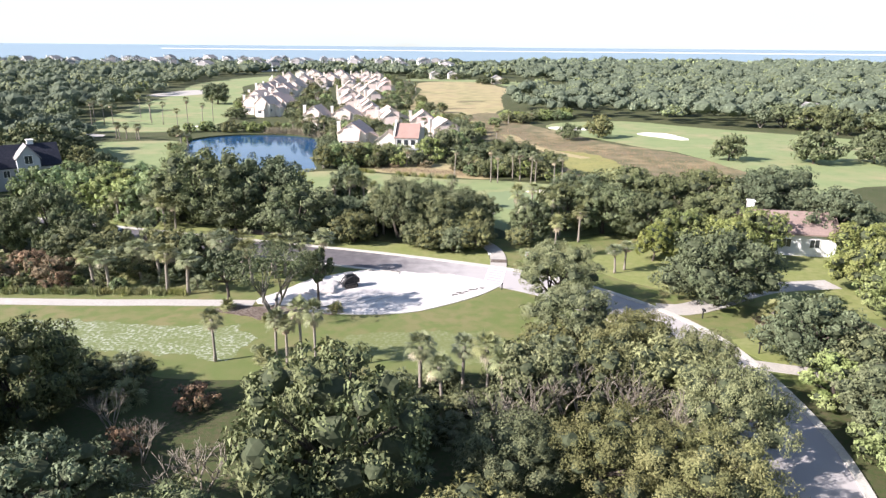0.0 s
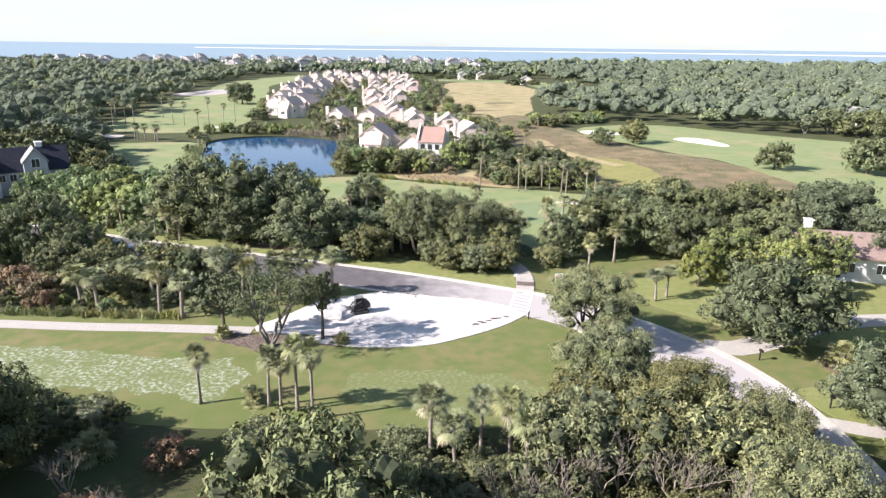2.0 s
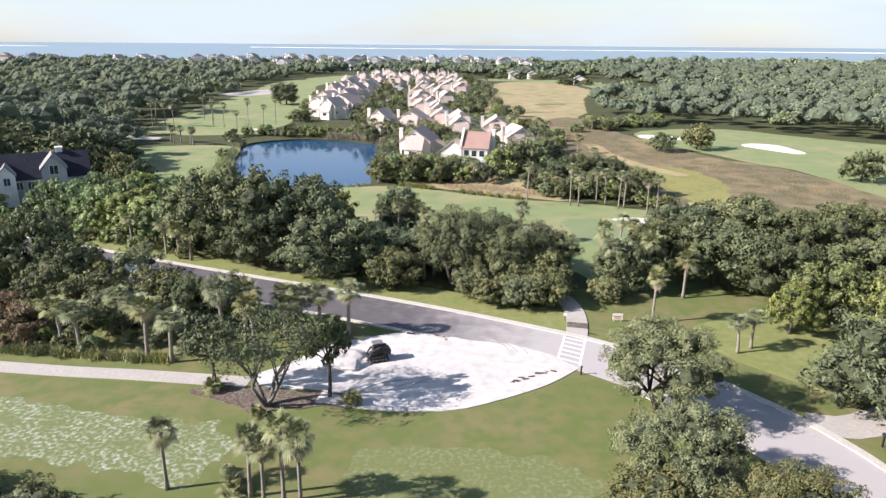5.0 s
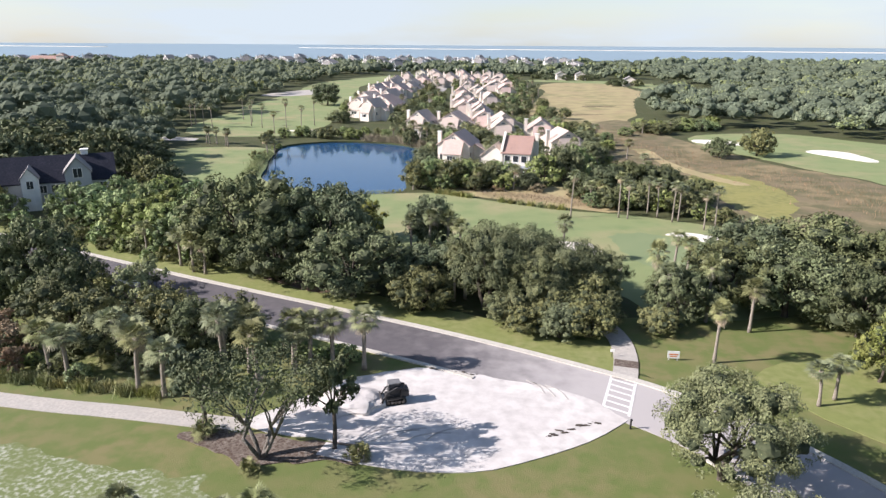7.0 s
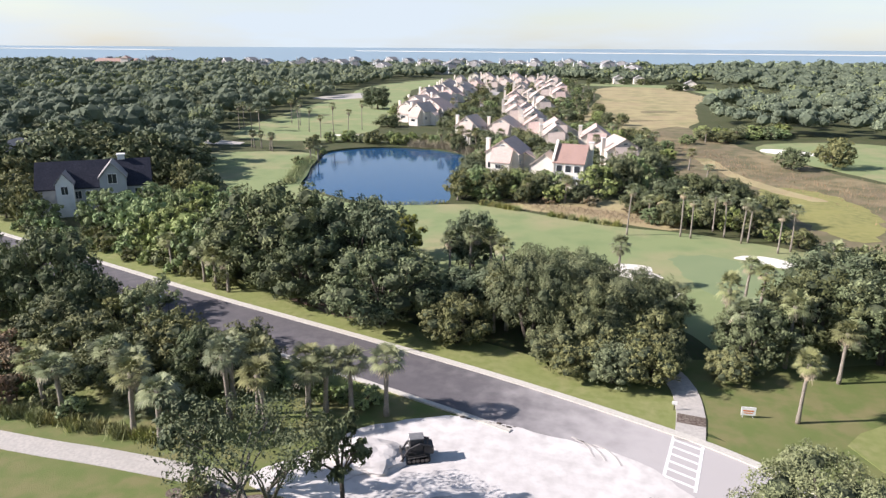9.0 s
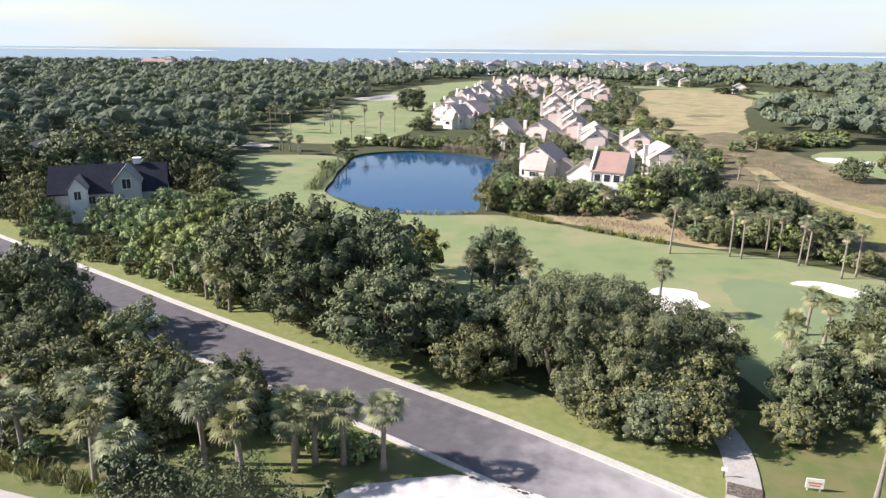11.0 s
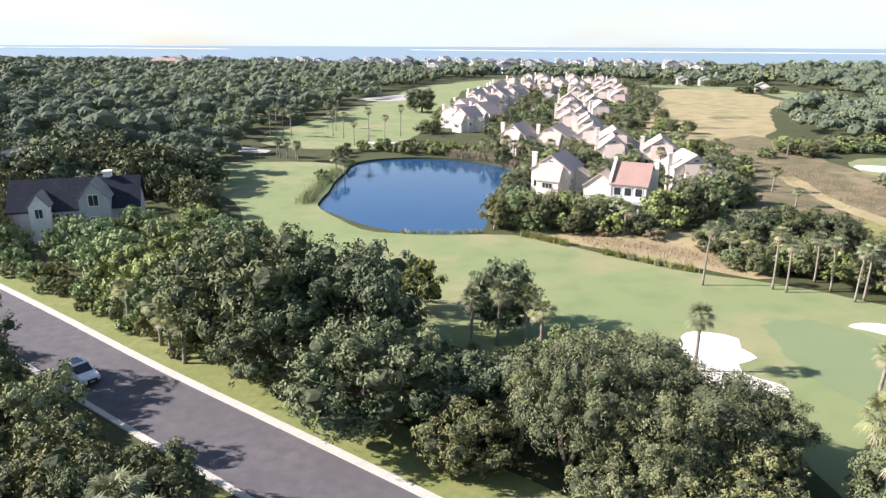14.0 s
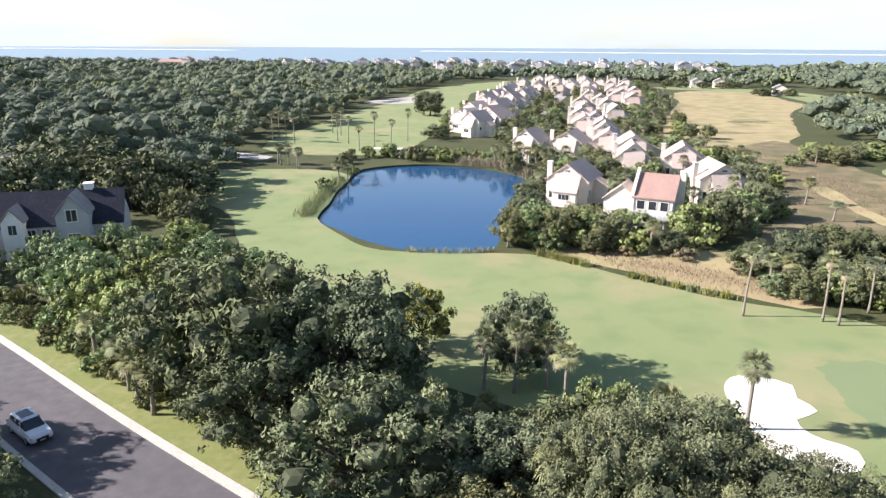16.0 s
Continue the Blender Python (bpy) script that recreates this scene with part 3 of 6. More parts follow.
def limb_mesh(name, seed, cs, height, thick, fork, mat, stems=1):
    """Trunk and limbs that reach to the leaf masses."""
    rng = random.Random(seed)
    tubes = []
    for s in range(stems):
        ang = 2 * math.pi * s / stems + 0.5
        out = 0.0 if stems == 1 else 0.17 * height
        base = Vector((math.cos(ang) * 0.15 * (stems > 1), math.sin(ang) * 0.15 * (stems > 1), -0.15))
        f = Vector((math.cos(ang) * out + rng.uniform(-0.2, 0.2), math.sin(ang) * out + rng.uniform(-0.2, 0.2), fork))
        mid = base.lerp(f, 0.5) + Vector((rng.uniform(-0.15, 0.15), rng.uniform(-0.15, 0.15), 0))
        tubes.append(tube([base, base + Vector((0, 0, 0.3)), mid, f], [thick * 1.45, thick * 1.1, thick * 0.9, thick * 0.8], 8))
        for i, c in enumerate(cs):
            if i % stems != s or (len(cs) > 20 and (i // stems) % 2):
                continue
            c = Vector(c)
            k = f.lerp(c, 0.5) + Vector((rng.uniform(-0.4, 0.4), rng.uniform(-0.4, 0.4), rng.uniform(0.0, 0.5)))
            tubes.append(tube([f - Vector((0, 0, 0.2)), k, c], [thick * 0.5, thick * 0.32, thick * 0.1], 5))
    v, fc = join_tubes(tubes)
    return mesh_from(name, v, fc, [mat], smooth=True)


def make_tree(name, seed, radius, height, low, lobes, leaves, size, leaf, label, category="tree", stems=1, thick=0.28, fork=None, bark=None, group="", droop=0.25, core=True):
    """A tree at the origin, to be copied: trunk with limbs, and a crown."""
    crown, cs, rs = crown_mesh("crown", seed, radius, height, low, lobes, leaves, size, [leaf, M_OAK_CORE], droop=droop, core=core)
    root = thing(name, 0, 0, -50, 0, label, category, group)
    part("crown", crown, root)
    part("trunk", limb_mesh("trunk", seed, cs, height, thick, fork or height * 0.25, bark or M_BARK, stems), root)
    return root


def frond(rng, base, direction, length, width, blades=9, fold=0.25):
    """A fan frond: a stalk and stiff blades spread like a hand's breadth."""
    d = np.array(direction, dtype=float)
    d /= np.linalg.norm(d)
    side = np.cross(d, [0, 0, 1.0])
    side /= np.linalg.norm(side) + 1e-6
    up = np.cross(side, d)
    b = np.array(base)
    hub = b + d * length * 0.56
    out = [np.array([b - side * 0.02, b + side * 0.02, hub + side * 0.015, hub - side * 0.015])]
    for k in range(blades):
        a = (k / (blades - 1) - 0.5) * math.radians(210)
        t = d * math.cos(a) + side * math.sin(a)
        ln = length * 0.54 * (1 - 0.22 * abs(a) / 1.8) * rng.uniform(0.88, 1.08)
        tip = hub + t * ln - np.array([0, 0, 1.0]) * ln * rng.uniform(0.12, 0.5)
        mid = hub + t * ln * 0.55 + up * fold * 0.12
        w = np.cross(t, up)
        w = w / (np.linalg.norm(w) + 1e-6) * width
        out.append(np.array([hub, mid - w, tip, mid + w]))
    return out


def palm_crown(seed, fronds, length, width, blades, drop_from=-0.7):
    rng = np.random.default_rng(seed)
    green, dead = [], []
    for i in range(fronds):
        ang = i * 2.399963 + rng.uniform(-0.2, 0.2)
        u = (i + 0.5) / fronds
        el = math.radians(78 - 118 * u + rng.uniform(-10, 10))
        d = (math.cos(ang) * math.cos(el), math.sin(ang) * math.cos(el), math.sin(el))
        (green if u < 0.93 else dead).extend(frond(rng, (0, 0, 0), d, length * rng.uniform(0.85, 1.1), width, blades))
    for i in range(max(5, fronds // 4)):
        ang = i * 2.399963 + 1.0
        el = math.radians(rng.uniform(-82, -60))
        d = (math.cos(ang) * math.cos(el), math.sin(ang) * math.cos(el), math.sin(el))
        dead.extend(frond(rng, (0, 0, -0.15), d, length * 0.75, width, max(5, blades - 3)))
    return np.array(green), np.array(dead)


def make_palm(seed, height, label, fronds=32, length=1.6, width=0.05, blades=13, lean=0.3, thick=0.17):
    rng = random.Random(seed)
    root = thing("palm_tree", 0, 0, -50, 0, label, "palm tree", "cabbage palms")
    pts, rad = [], []
    bend = Vector((rng.uniform(-lean, lean), rng.uniform(-lean, lean), 0))
    for k in range(9):
        t = k / 8
        pts.append(Vector((0, 0, -0.1)) + Vector((0, 0, height - 0.4)) * t + bend * t * t)
        rad.append(thick * (1.35 - 0.45 * min(t * 3, 1) + (0.12 if k % 2 else 0) + (0.45 if t > 0.9 else 0)))
    v, f = tube(pts, rad, 8)
    part("trunk", mesh_from("trunk", v, f, [M_PALM_BARK], smooth=True), root)
    green, dead = palm_crown(seed, fronds, length, width, blades)
    top = np.array(pts[-1]) + np.array([0, 0, 0.1])
    part("fronds", faces_mesh("fronds", green + top, [M_FROND]), root)
    part("dead_fronds", faces_mesh("dead_fronds", dead + top, [M_DEAD]), root, "tan hanging dead fronds")
    return root


def make_fan_bush(seed, label, stems=5, spread=0.9, height=1.2, material_=None):
    """A trunkless clump of fan palms."""
    rng = np.random.default_rng(seed)
    root = thing("palmetto_bush", 0, 0, -50, 0, label, "palmetto", "palmetto bushes")
    quads = []
    for s in range(stems):
        off = np.array([rng.uniform(-spread, spread), rng.uniform(-spread, spread), rng.uniform(0.15, height)])
        g, d = palm_crown(seed * 7 + s, 13, 1.3, 0.05, 11)
        quads.append(g * rng.uniform(0.75, 1.1) + off)
    q = np.concatenate(quads)
    q[:, :, 2] = np.maximum(q[:, :, 2], 0.03)
    part("fronds", faces_mesh("fronds", q, [material_ or M_FROND]), root)
    v, f = join_tubes([tube([(0, 0, -0.1), (0.1, 0.1, height * 0.5), (0, 0.1, height)], [0.16, 0.13, 0.1], 6)])
    part("stem", mesh_from("stem", v, f, [M_PALM_BARK]), root)
    return root


def make_bare(seed, height, radius, label, leaf=None):
    """A leafless or thin tree: forking grey twigs."""
    rng = random.Random(seed)
    tubes = []

    def grow(p, d, length, r, level):
        q = p + d * length
        mid = p.lerp(q, 0.5) + Vector((rng.uniform(-1, 1), rng.uniform(-1, 1), 0)) * length * 0.08
        tubes.append(tube([p, mid, q], [r, r * 0.85, r * 0.65], 5 if level < 2 else 3))
        if level < 4:
            for _ in range(3 if level < 3 else 2):
                nd = (d + Vector((rng.uniform(-1, 1), rng.uniform(-1, 1), rng.uniform(-0.25, 0.7))) * 0.75).normalized()
                grow(q, nd, length * rng.uniform(0.6, 0.8), r * 0.6, level + 1)

    for s in range(3):
        grow(Vector((0, 0, -0.1)), Vector((rng.uniform(-0.4, 0.4), rng.uniform(-0.4, 0.4), 1)).normalized(), height * 0.33, 0.11, 0)
    v, f = join_tubes(tubes)
    root = thing("bare_tree", 0, 0, -50, 0, label, "tree", "bare trees")
    part("trunk", mesh_from("trunk", v, f, [M_BRANCH], smooth=True), root)
    return root


def put(ob, x, y, size=1.0, turn=None, high=None, z=0.0, label=""):
    s = size
    h = size if high is None else high
    if turn is None:
        turn = (x * 37.7 + y * 91.3) % 360
    c = copy_thing(ob, pose(x, y, z, 0, 0, turn) @ Matrix.Diagonal((s, s, h, 1)))
    if label:
        c["label"] = label
    return c


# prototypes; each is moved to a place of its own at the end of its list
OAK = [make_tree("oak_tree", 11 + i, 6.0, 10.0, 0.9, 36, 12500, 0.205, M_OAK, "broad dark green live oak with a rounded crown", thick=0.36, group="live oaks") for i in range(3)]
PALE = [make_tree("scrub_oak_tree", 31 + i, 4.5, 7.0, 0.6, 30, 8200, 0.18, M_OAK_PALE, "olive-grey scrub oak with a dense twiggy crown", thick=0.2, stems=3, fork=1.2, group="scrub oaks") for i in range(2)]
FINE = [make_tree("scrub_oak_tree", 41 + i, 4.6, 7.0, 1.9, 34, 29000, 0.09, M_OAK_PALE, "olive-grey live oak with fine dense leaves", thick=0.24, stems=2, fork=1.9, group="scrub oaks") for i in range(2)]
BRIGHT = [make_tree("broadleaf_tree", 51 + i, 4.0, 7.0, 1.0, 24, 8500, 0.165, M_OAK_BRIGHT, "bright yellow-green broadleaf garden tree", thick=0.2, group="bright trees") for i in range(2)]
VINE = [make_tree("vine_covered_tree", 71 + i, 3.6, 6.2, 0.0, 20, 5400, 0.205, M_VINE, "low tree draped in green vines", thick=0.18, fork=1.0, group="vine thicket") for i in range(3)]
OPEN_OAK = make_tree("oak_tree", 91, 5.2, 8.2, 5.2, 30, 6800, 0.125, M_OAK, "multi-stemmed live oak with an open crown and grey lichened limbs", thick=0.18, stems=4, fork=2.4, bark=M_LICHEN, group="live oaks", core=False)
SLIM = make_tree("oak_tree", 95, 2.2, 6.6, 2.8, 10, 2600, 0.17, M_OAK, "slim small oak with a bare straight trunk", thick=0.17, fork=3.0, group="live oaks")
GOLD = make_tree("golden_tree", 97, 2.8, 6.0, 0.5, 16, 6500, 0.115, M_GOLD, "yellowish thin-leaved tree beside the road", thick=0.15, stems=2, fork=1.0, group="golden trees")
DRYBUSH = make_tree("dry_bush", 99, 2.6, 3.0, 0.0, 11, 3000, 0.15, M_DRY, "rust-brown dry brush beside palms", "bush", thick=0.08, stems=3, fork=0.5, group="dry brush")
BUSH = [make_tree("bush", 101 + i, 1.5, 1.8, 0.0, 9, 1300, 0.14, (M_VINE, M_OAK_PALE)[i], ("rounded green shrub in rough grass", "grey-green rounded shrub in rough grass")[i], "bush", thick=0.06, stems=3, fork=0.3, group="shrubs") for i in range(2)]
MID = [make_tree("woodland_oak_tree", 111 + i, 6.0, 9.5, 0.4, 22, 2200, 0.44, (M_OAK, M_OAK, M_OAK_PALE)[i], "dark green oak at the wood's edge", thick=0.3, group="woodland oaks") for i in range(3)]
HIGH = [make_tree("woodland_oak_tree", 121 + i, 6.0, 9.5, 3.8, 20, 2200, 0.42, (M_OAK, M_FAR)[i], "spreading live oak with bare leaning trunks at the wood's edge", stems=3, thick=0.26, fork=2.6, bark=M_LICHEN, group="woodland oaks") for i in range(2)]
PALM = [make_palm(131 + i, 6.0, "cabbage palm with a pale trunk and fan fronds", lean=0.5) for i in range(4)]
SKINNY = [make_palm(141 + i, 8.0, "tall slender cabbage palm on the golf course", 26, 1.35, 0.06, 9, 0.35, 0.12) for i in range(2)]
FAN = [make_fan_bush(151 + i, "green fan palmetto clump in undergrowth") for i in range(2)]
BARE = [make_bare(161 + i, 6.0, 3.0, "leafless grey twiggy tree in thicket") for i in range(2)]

# foreground thicket
for x, y, s, h in ((-6.6, 38.5, 0.98, 1.2), (-33, 47.5, 0.78, 0.98), (-37, 42, 0.85, 0.9), (-23.5, 34, 0.8, 0.78), (-46, 48, 0.8, 0.8), (-15, 30, 0.75, 0.7), (-33, 36, 0.9, 0.9), (36.5, 60, 0.8, 0.75), (37, 42, 0.85, 0.85)):
    put(OAK[int(abs(x * 3)) % 3], x, y, s, None, h)
for x, y, s, h in ((10.6, 58.5, 0.7, 0.7), (8.2, 50, 0.9, 1.02), (14.7, 51, 0.9, 1.0), (19.2, 49.5, 1.0, 1.02), (21.6, 44.5, 0.95, 1.1), (5, 40, 0.9, 0.85), (12.5, 40, 1.0, 0.95), (17.5, 37, 1.0, 0.95), (2, 32, 0.9, 0.85), (11, 29, 1.0, 0.9), (-3, 46, 0.7, 0.65), (33, 33, 1.0, 1.0), (43, 51, 1.0, 1.0), (0, 24, 1, 0.8), (-8, 26, 1, 0.8)):
    put(FINE[int(abs(x * 7)) % 2] if 4 < x < 23 and 36 < y < 46 else PALE[int(abs(x * 7)) % 2], x, y, s, None, h)
for x, y, s in ((-1.3, 52.6, 0.95), (0.6, 50.0, 0.85), (2.4, 53.6, 0.85), (4.6, 52.8, 0.95), (5.6, 50.6, 0.9), (9.6, 55.2, 0.75), (11.4, 54.2, 0.8), (-27, 53, 0.6)):
    put(PALM[int(abs(x * 5)) % 4], x, y, s * 1.05, None, s)
for x, y, s in ((-20.5, 51.5, 0.75), (-23.5, 44.5, 0.7)):
    put(DRYBUSH, x, y, s, None, s * 0.95, label="grey-brown dry brush in shade")
for x, y, s in ((-26.6, 51.8, 1.2), (-13, 49.5, 1.1), (-11, 46.5, 1.2), (-9, 48.5, 1.0), (1.5, 46.5, 1.1), (5.5, 46.5, 1.2), (9, 44.6, 1.1), (-2, 43, 1.2)):
    put(FAN[int(abs(x)) % 2], x, y, s)
put(BARE[0], -14.5, 36.5, 1.15)
put(BARE[1], 3.5, 44, 1.0)
put(BARE[0], 22, 47, 1.15)
put(BARE[1], 10.8, 47.8, 1.1)
for x, y, q in ((14.5, 46.0, 1.15), (18.0, 43.5, 1.1), (7.0, 45.5, 1.0), (-21.5, 43.0, 0.7), (-25.0, 46.5, 0.75)):
    put(BARE[int(abs(x)) % 2], x, y, q)

# palms on the near lawn
for x, y, h in ((-21.6, 60.0, 0.85), (-15.6, 60.0, 0.88), (-14.4, 59.4, 0.80), (-13.0, 59.4, 1.08), (-11.4, 58.2, 1.12)):
    put(PALM[int(abs(x * 9)) % 4], x, y, 0.78, None, h * 0.95)
for x, y, s in ((-17, 60.6, 0.8), (-18.3, 62.4, 0.4), (-24.6, 73.6, 0.8), (-11.8, 73.0, 0.7), (-19, 70.0, 0.6)):
    put(FAN[0], x, y, s)

# oak and small trees beside the sand lot
put(OPEN_OAK, -18.9, 71.6, 1.0, 40, 0.98)
put(SLIM, -24.6, 73.6, 1.15, 10, 1.18)
put(SLIM, -14.0, 73.8, 1.0, 80, 1.18)

# strip of palms and scrub between cart path and road
for x, y, h in ((-33.6, 78.7, 0.92), (-30.9, 78.3, 0.82), (-41.4, 79.8, 0.75), (-43.4, 80.0, 0.78), (-15.6, 86.6, 0.92), (-20.6, 85.8, 0.86), (-18.6, 86.4, 0.84), (-21.6, 84.6, 0.78), (-27.6, 82.6, 1.05), (-25.8, 84.0, 1.0), (-29, 85.4, 0.9), (-24, 82, 0.9), (-36, 82.5, 0.75), (-39, 83.5, 0.8), (-22.4, 86.2, 0.85)):
    put(PALM[int(abs(x * 7)) % 4], x, y, 1.15, None, h)
for x, y, s, h in ((-36.5, 88.5, 0.85, 0.85), (-30, 89.5, 0.7, 0.75), (-45, 87, 0.9, 0.8), (-40, 85, 0.8, 0.72), (-51, 90, 0.9, 0.8)):
    put(PALE[int(abs(x)) % 2], x, y, s, None, h, label="tangled olive scrub oak beside palms")
for x, y, s, h in ((-57.5, 96.4, 0.82, 1.06), (-50.5, 93, 0.6, 0.72), (-32.5, 86.5, 0.5, 0.6), (-64, 95, 0.8, 0.85), (-72, 98, 0.85, 0.9), (-81, 101, 0.8, 0.8)):
    put(OAK[int(abs(x * 3)) % 3], x, y, s, None, h)
put(GOLD, -41.6, 92.2, 1.2, 0, 1.28)
put(GOLD, -47.5, 93.4, 0.9, 70, 0.9)
for x, y, s in ((-50, 83, 1.2), (-54, 85, 1.3), (-57.5, 82, 1.2), (-60, 79.5, 1.0), (-48, 80, 0.8), (-64, 82.5, 1.2)):
    put(DRYBUSH, x, y, s, None, s * 0.9)
for k in range(34):
    x = -64 + k * 1.1 + 0.6 * math.sin(k * 5.1)
    put(BUSH[k % 2] if k % 3 else FAN[k % 2], x, 79.6 + (k * 7 % 11) * 0.9, 0.75 + 0.1 * (k % 4))
for k in range(12):
    put(BUSH[0], -37 + k * 1.75, 90.8 - k * 0.35 + (k % 3) * 0.5, 0.8 + 0.1 * (k % 3))

# trees by the crossing and on the house side
put(FINE[1], 13.9, 63.4, 1.0, 20, 0.98)
put(FINE[1], 18.6, 56.6, 1.0, 50, 0.98)
put(FINE[0], 22.5, 52.5, 0.9, 50, 0.98)
for x, y, s, h in ((-13.5, 52, 0.8, 0.5), (-34, 54, 1.0, 0.75), (-28, 54.5, 0.7, 0.5), (-1, 48, 0.7, 0.5), (3, 49, 0.7, 0.5), (7, 54, 0.7, 0.6), (-40, 55, 1.0, 0.8), (-3.5, 53, 0.6, 0.4), (0.5, 55, 0.6, 0.4)):
    put(PALE[int(abs(x)) % 2], x, y, s * 0.85, None, h * 0.9, label="low tangled scrub in thicket")
put(FINE[0], 14.0, 75.6, 1.12, 200, 1.12)
put(PALM[1], 16.9, 94.6, 0.88, 110, 0.96)
put(PALM[0], 24.1, 87.8, 0.85, 20, 0.6)
put(PALM[2], 25.8, 89.2, 0.85, 120, 0.62)
put(OAK[1], 33.6, 76.2, 1.08, 30, 0.95)
put(PALE[0], 36.8, 47.5, 1.0, 20, 0.9)
put(VINE[1], 35.2, 53.0, 0.9, 20, 0.7)
put(VINE[0], 34.4, 43.5, 0.9, 70, 0.7)
put(PALE[1], 40.5, 55.0, 1.0, 70, 0.9)
for x, y, s, h in ((36.5, 97, 1.05, 1.05), (31, 93.5, 0.7, 0.85), (40, 90.5, 1.1, 1.1), (47, 96, 1.1, 1.1), (53, 80, 1.15, 1.1), (58, 88, 1.1, 1.1), (52, 72, 1.0, 0.95)):
    put(BRIGHT[int(x) % 2], x, y, s, None, h)
for x, y, s in ((37.5, 70.5, 1.3), (43.5, 70, 1.2), (30, 81.5, 1.2), (46, 75, 1.0), (40, 68, 0.9)):
    put(FAN[int(x) % 2], x, y, s)
for x, y, s, h in ((14.8, 104.5, 0.62, 0.68), (21, 110, 0.9, 0.85), (27, 108.5, 0.95, 0.9), (33, 119, 1.15, 0.98), (25, 117, 1.0, 0.9), (40, 113, 1.05, 0.95), (47, 119, 1.1, 0.95), (33, 104, 0.8, 0.8), (55, 112, 1.1, 1.0), (62, 120, 1.1, 1.0), (44, 104, 0.9, 0.85), (60, 100, 1, 1)):
    put(OAK[int(abs(x * 3)) % 3], x, y, s, None, h)
for x, y, h in ((12.6, 106, 1.3), (13.6, 103.4, 1.05), (17.9, 105, 1.15), (19.5, 106.5, 1.0), (17.0, 123.6, 0.8), (18.4, 121.6, 0.75), (22, 103, 0.9), (2.0, 123.8, 1.0), (19, 112, 1.1)):
    put(PALM[int(abs(x * 7)) % 4], x, y, 0.95, None, h)

# belt between the road and the fairway
for x, y, s, h in ((-40.5, 114, 1.35, 1.32), (-30, 116.5, 1.12, 1.18), (-22.5, 104.5, 1.05, 0.92), (-34, 108.5, 0.85, 0.8), (-17.5, 127, 0.65, 0.82), (-14, 108, 0.7, 0.62), (-48, 117, 0.8, 0.75), (-10.5, 112, 0.7, 0.6)):
    put(OAK[int(abs(x * 3)) % 3], x, y, s, None, h)
for x, y, s, h in ((-6.6, 104.5, 1.05, 1.42), (-0.5, 103, 0.95, 1.1), (2.0, 107, 1.15, 1.15), (5.6, 107.8, 0.9, 0.98), (-3.5, 109.5, 1.1, 1.25), (-3, 99.5, 0.65, 0.62), (5.2, 104.2, 0.7, 0.8)):
    put(FINE[int(abs(x * 3)) % 2] if s > 0.8 else PALE[1], x, y, s, None, h, label="olive-grey live oak with fine leaves by the road")
put(PALE[1], -13.5, 102, 0.8, 15, 0.75)
put(PALE[0], 2.6, 101.6, 0.75, 95, 0.7)
for x, y, s, h in ((-1.5, 112.5, 0.75, 0.75),):
    put(OAK[int(abs(x)) % 3], x, y, s, None, h)
put(PALE[0], 12.6, 101.0, 0.5, 10, 0.42)
for x, y, q in ((5.0, 98.4, 0.66), (2.2, 97.6, 0.6), (-1.2, 98.0, 0.55), (6.2, 101.6, 0.6)):
    put(PALE[int(y * 10) % 2], x, y, q, None, q * 0.95, label="dense drooping olive shrub below oaks")
put(GOLD, -19.5, 110, 0.9, 30, 1.15)
for x, y, s, h in ((-28.3, 129, 0.85, 0.92), (-8.2, 115.5, 0.75, 0.95)):
    put(BRIGHT[0], x, y, s, None, h, label="dense yellow-green round tree by fairway")
for x, y, h in ((-17, 123, 1.0), (-14.5, 124.5, 0.95), (-19.5, 122, 0.9), (-12.4, 122.4, 0.85), (-10.4, 105.6, 1.02), (-9.2, 106.6, 0.95), (-4, 116, 0.95), (-46, 109, 0.8), (-49, 111, 0.8), (-44, 108.5, 0.7), (-56, 114, 0.75)):
    put(PALM[int(abs(x * 7)) % 4], x, y, 1.0, None, h)
for x, y, s in ((-52, 117, 1.1), (-57, 119, 1.1), (-62, 121, 1.1), (-68, 124, 1.15), (-74, 127, 1.15), (-80, 129, 1.1), (-61, 128, 1.1), (-68, 132, 1.1), (-55, 126, 1.15), (-49, 125, 1.1), (-75, 136, 1.1), (-62, 138, 1.0), (-90, 127, 0.8), (-45, 128, 1.0), (-78, 134, 0.9), (-53, 134, 1.0), (-70, 143, 0.9), (-74, 148, 0.8)):
    put(VINE[int(abs(x * 3)) % 3], x, y, s, None, s)
for k in range(16):
    put(BUSH[k % 2], -92 + k * 3.1, 124.5 - k * 0.95 + (k % 3), 1.1 + 0.2 * (k % 3))
for k in range(10):
    put((BUSH[0], FAN[1])[k % 2], -20 + k * 2.2, 112 + (k * 5 % 7) * 1.4, 1.0)

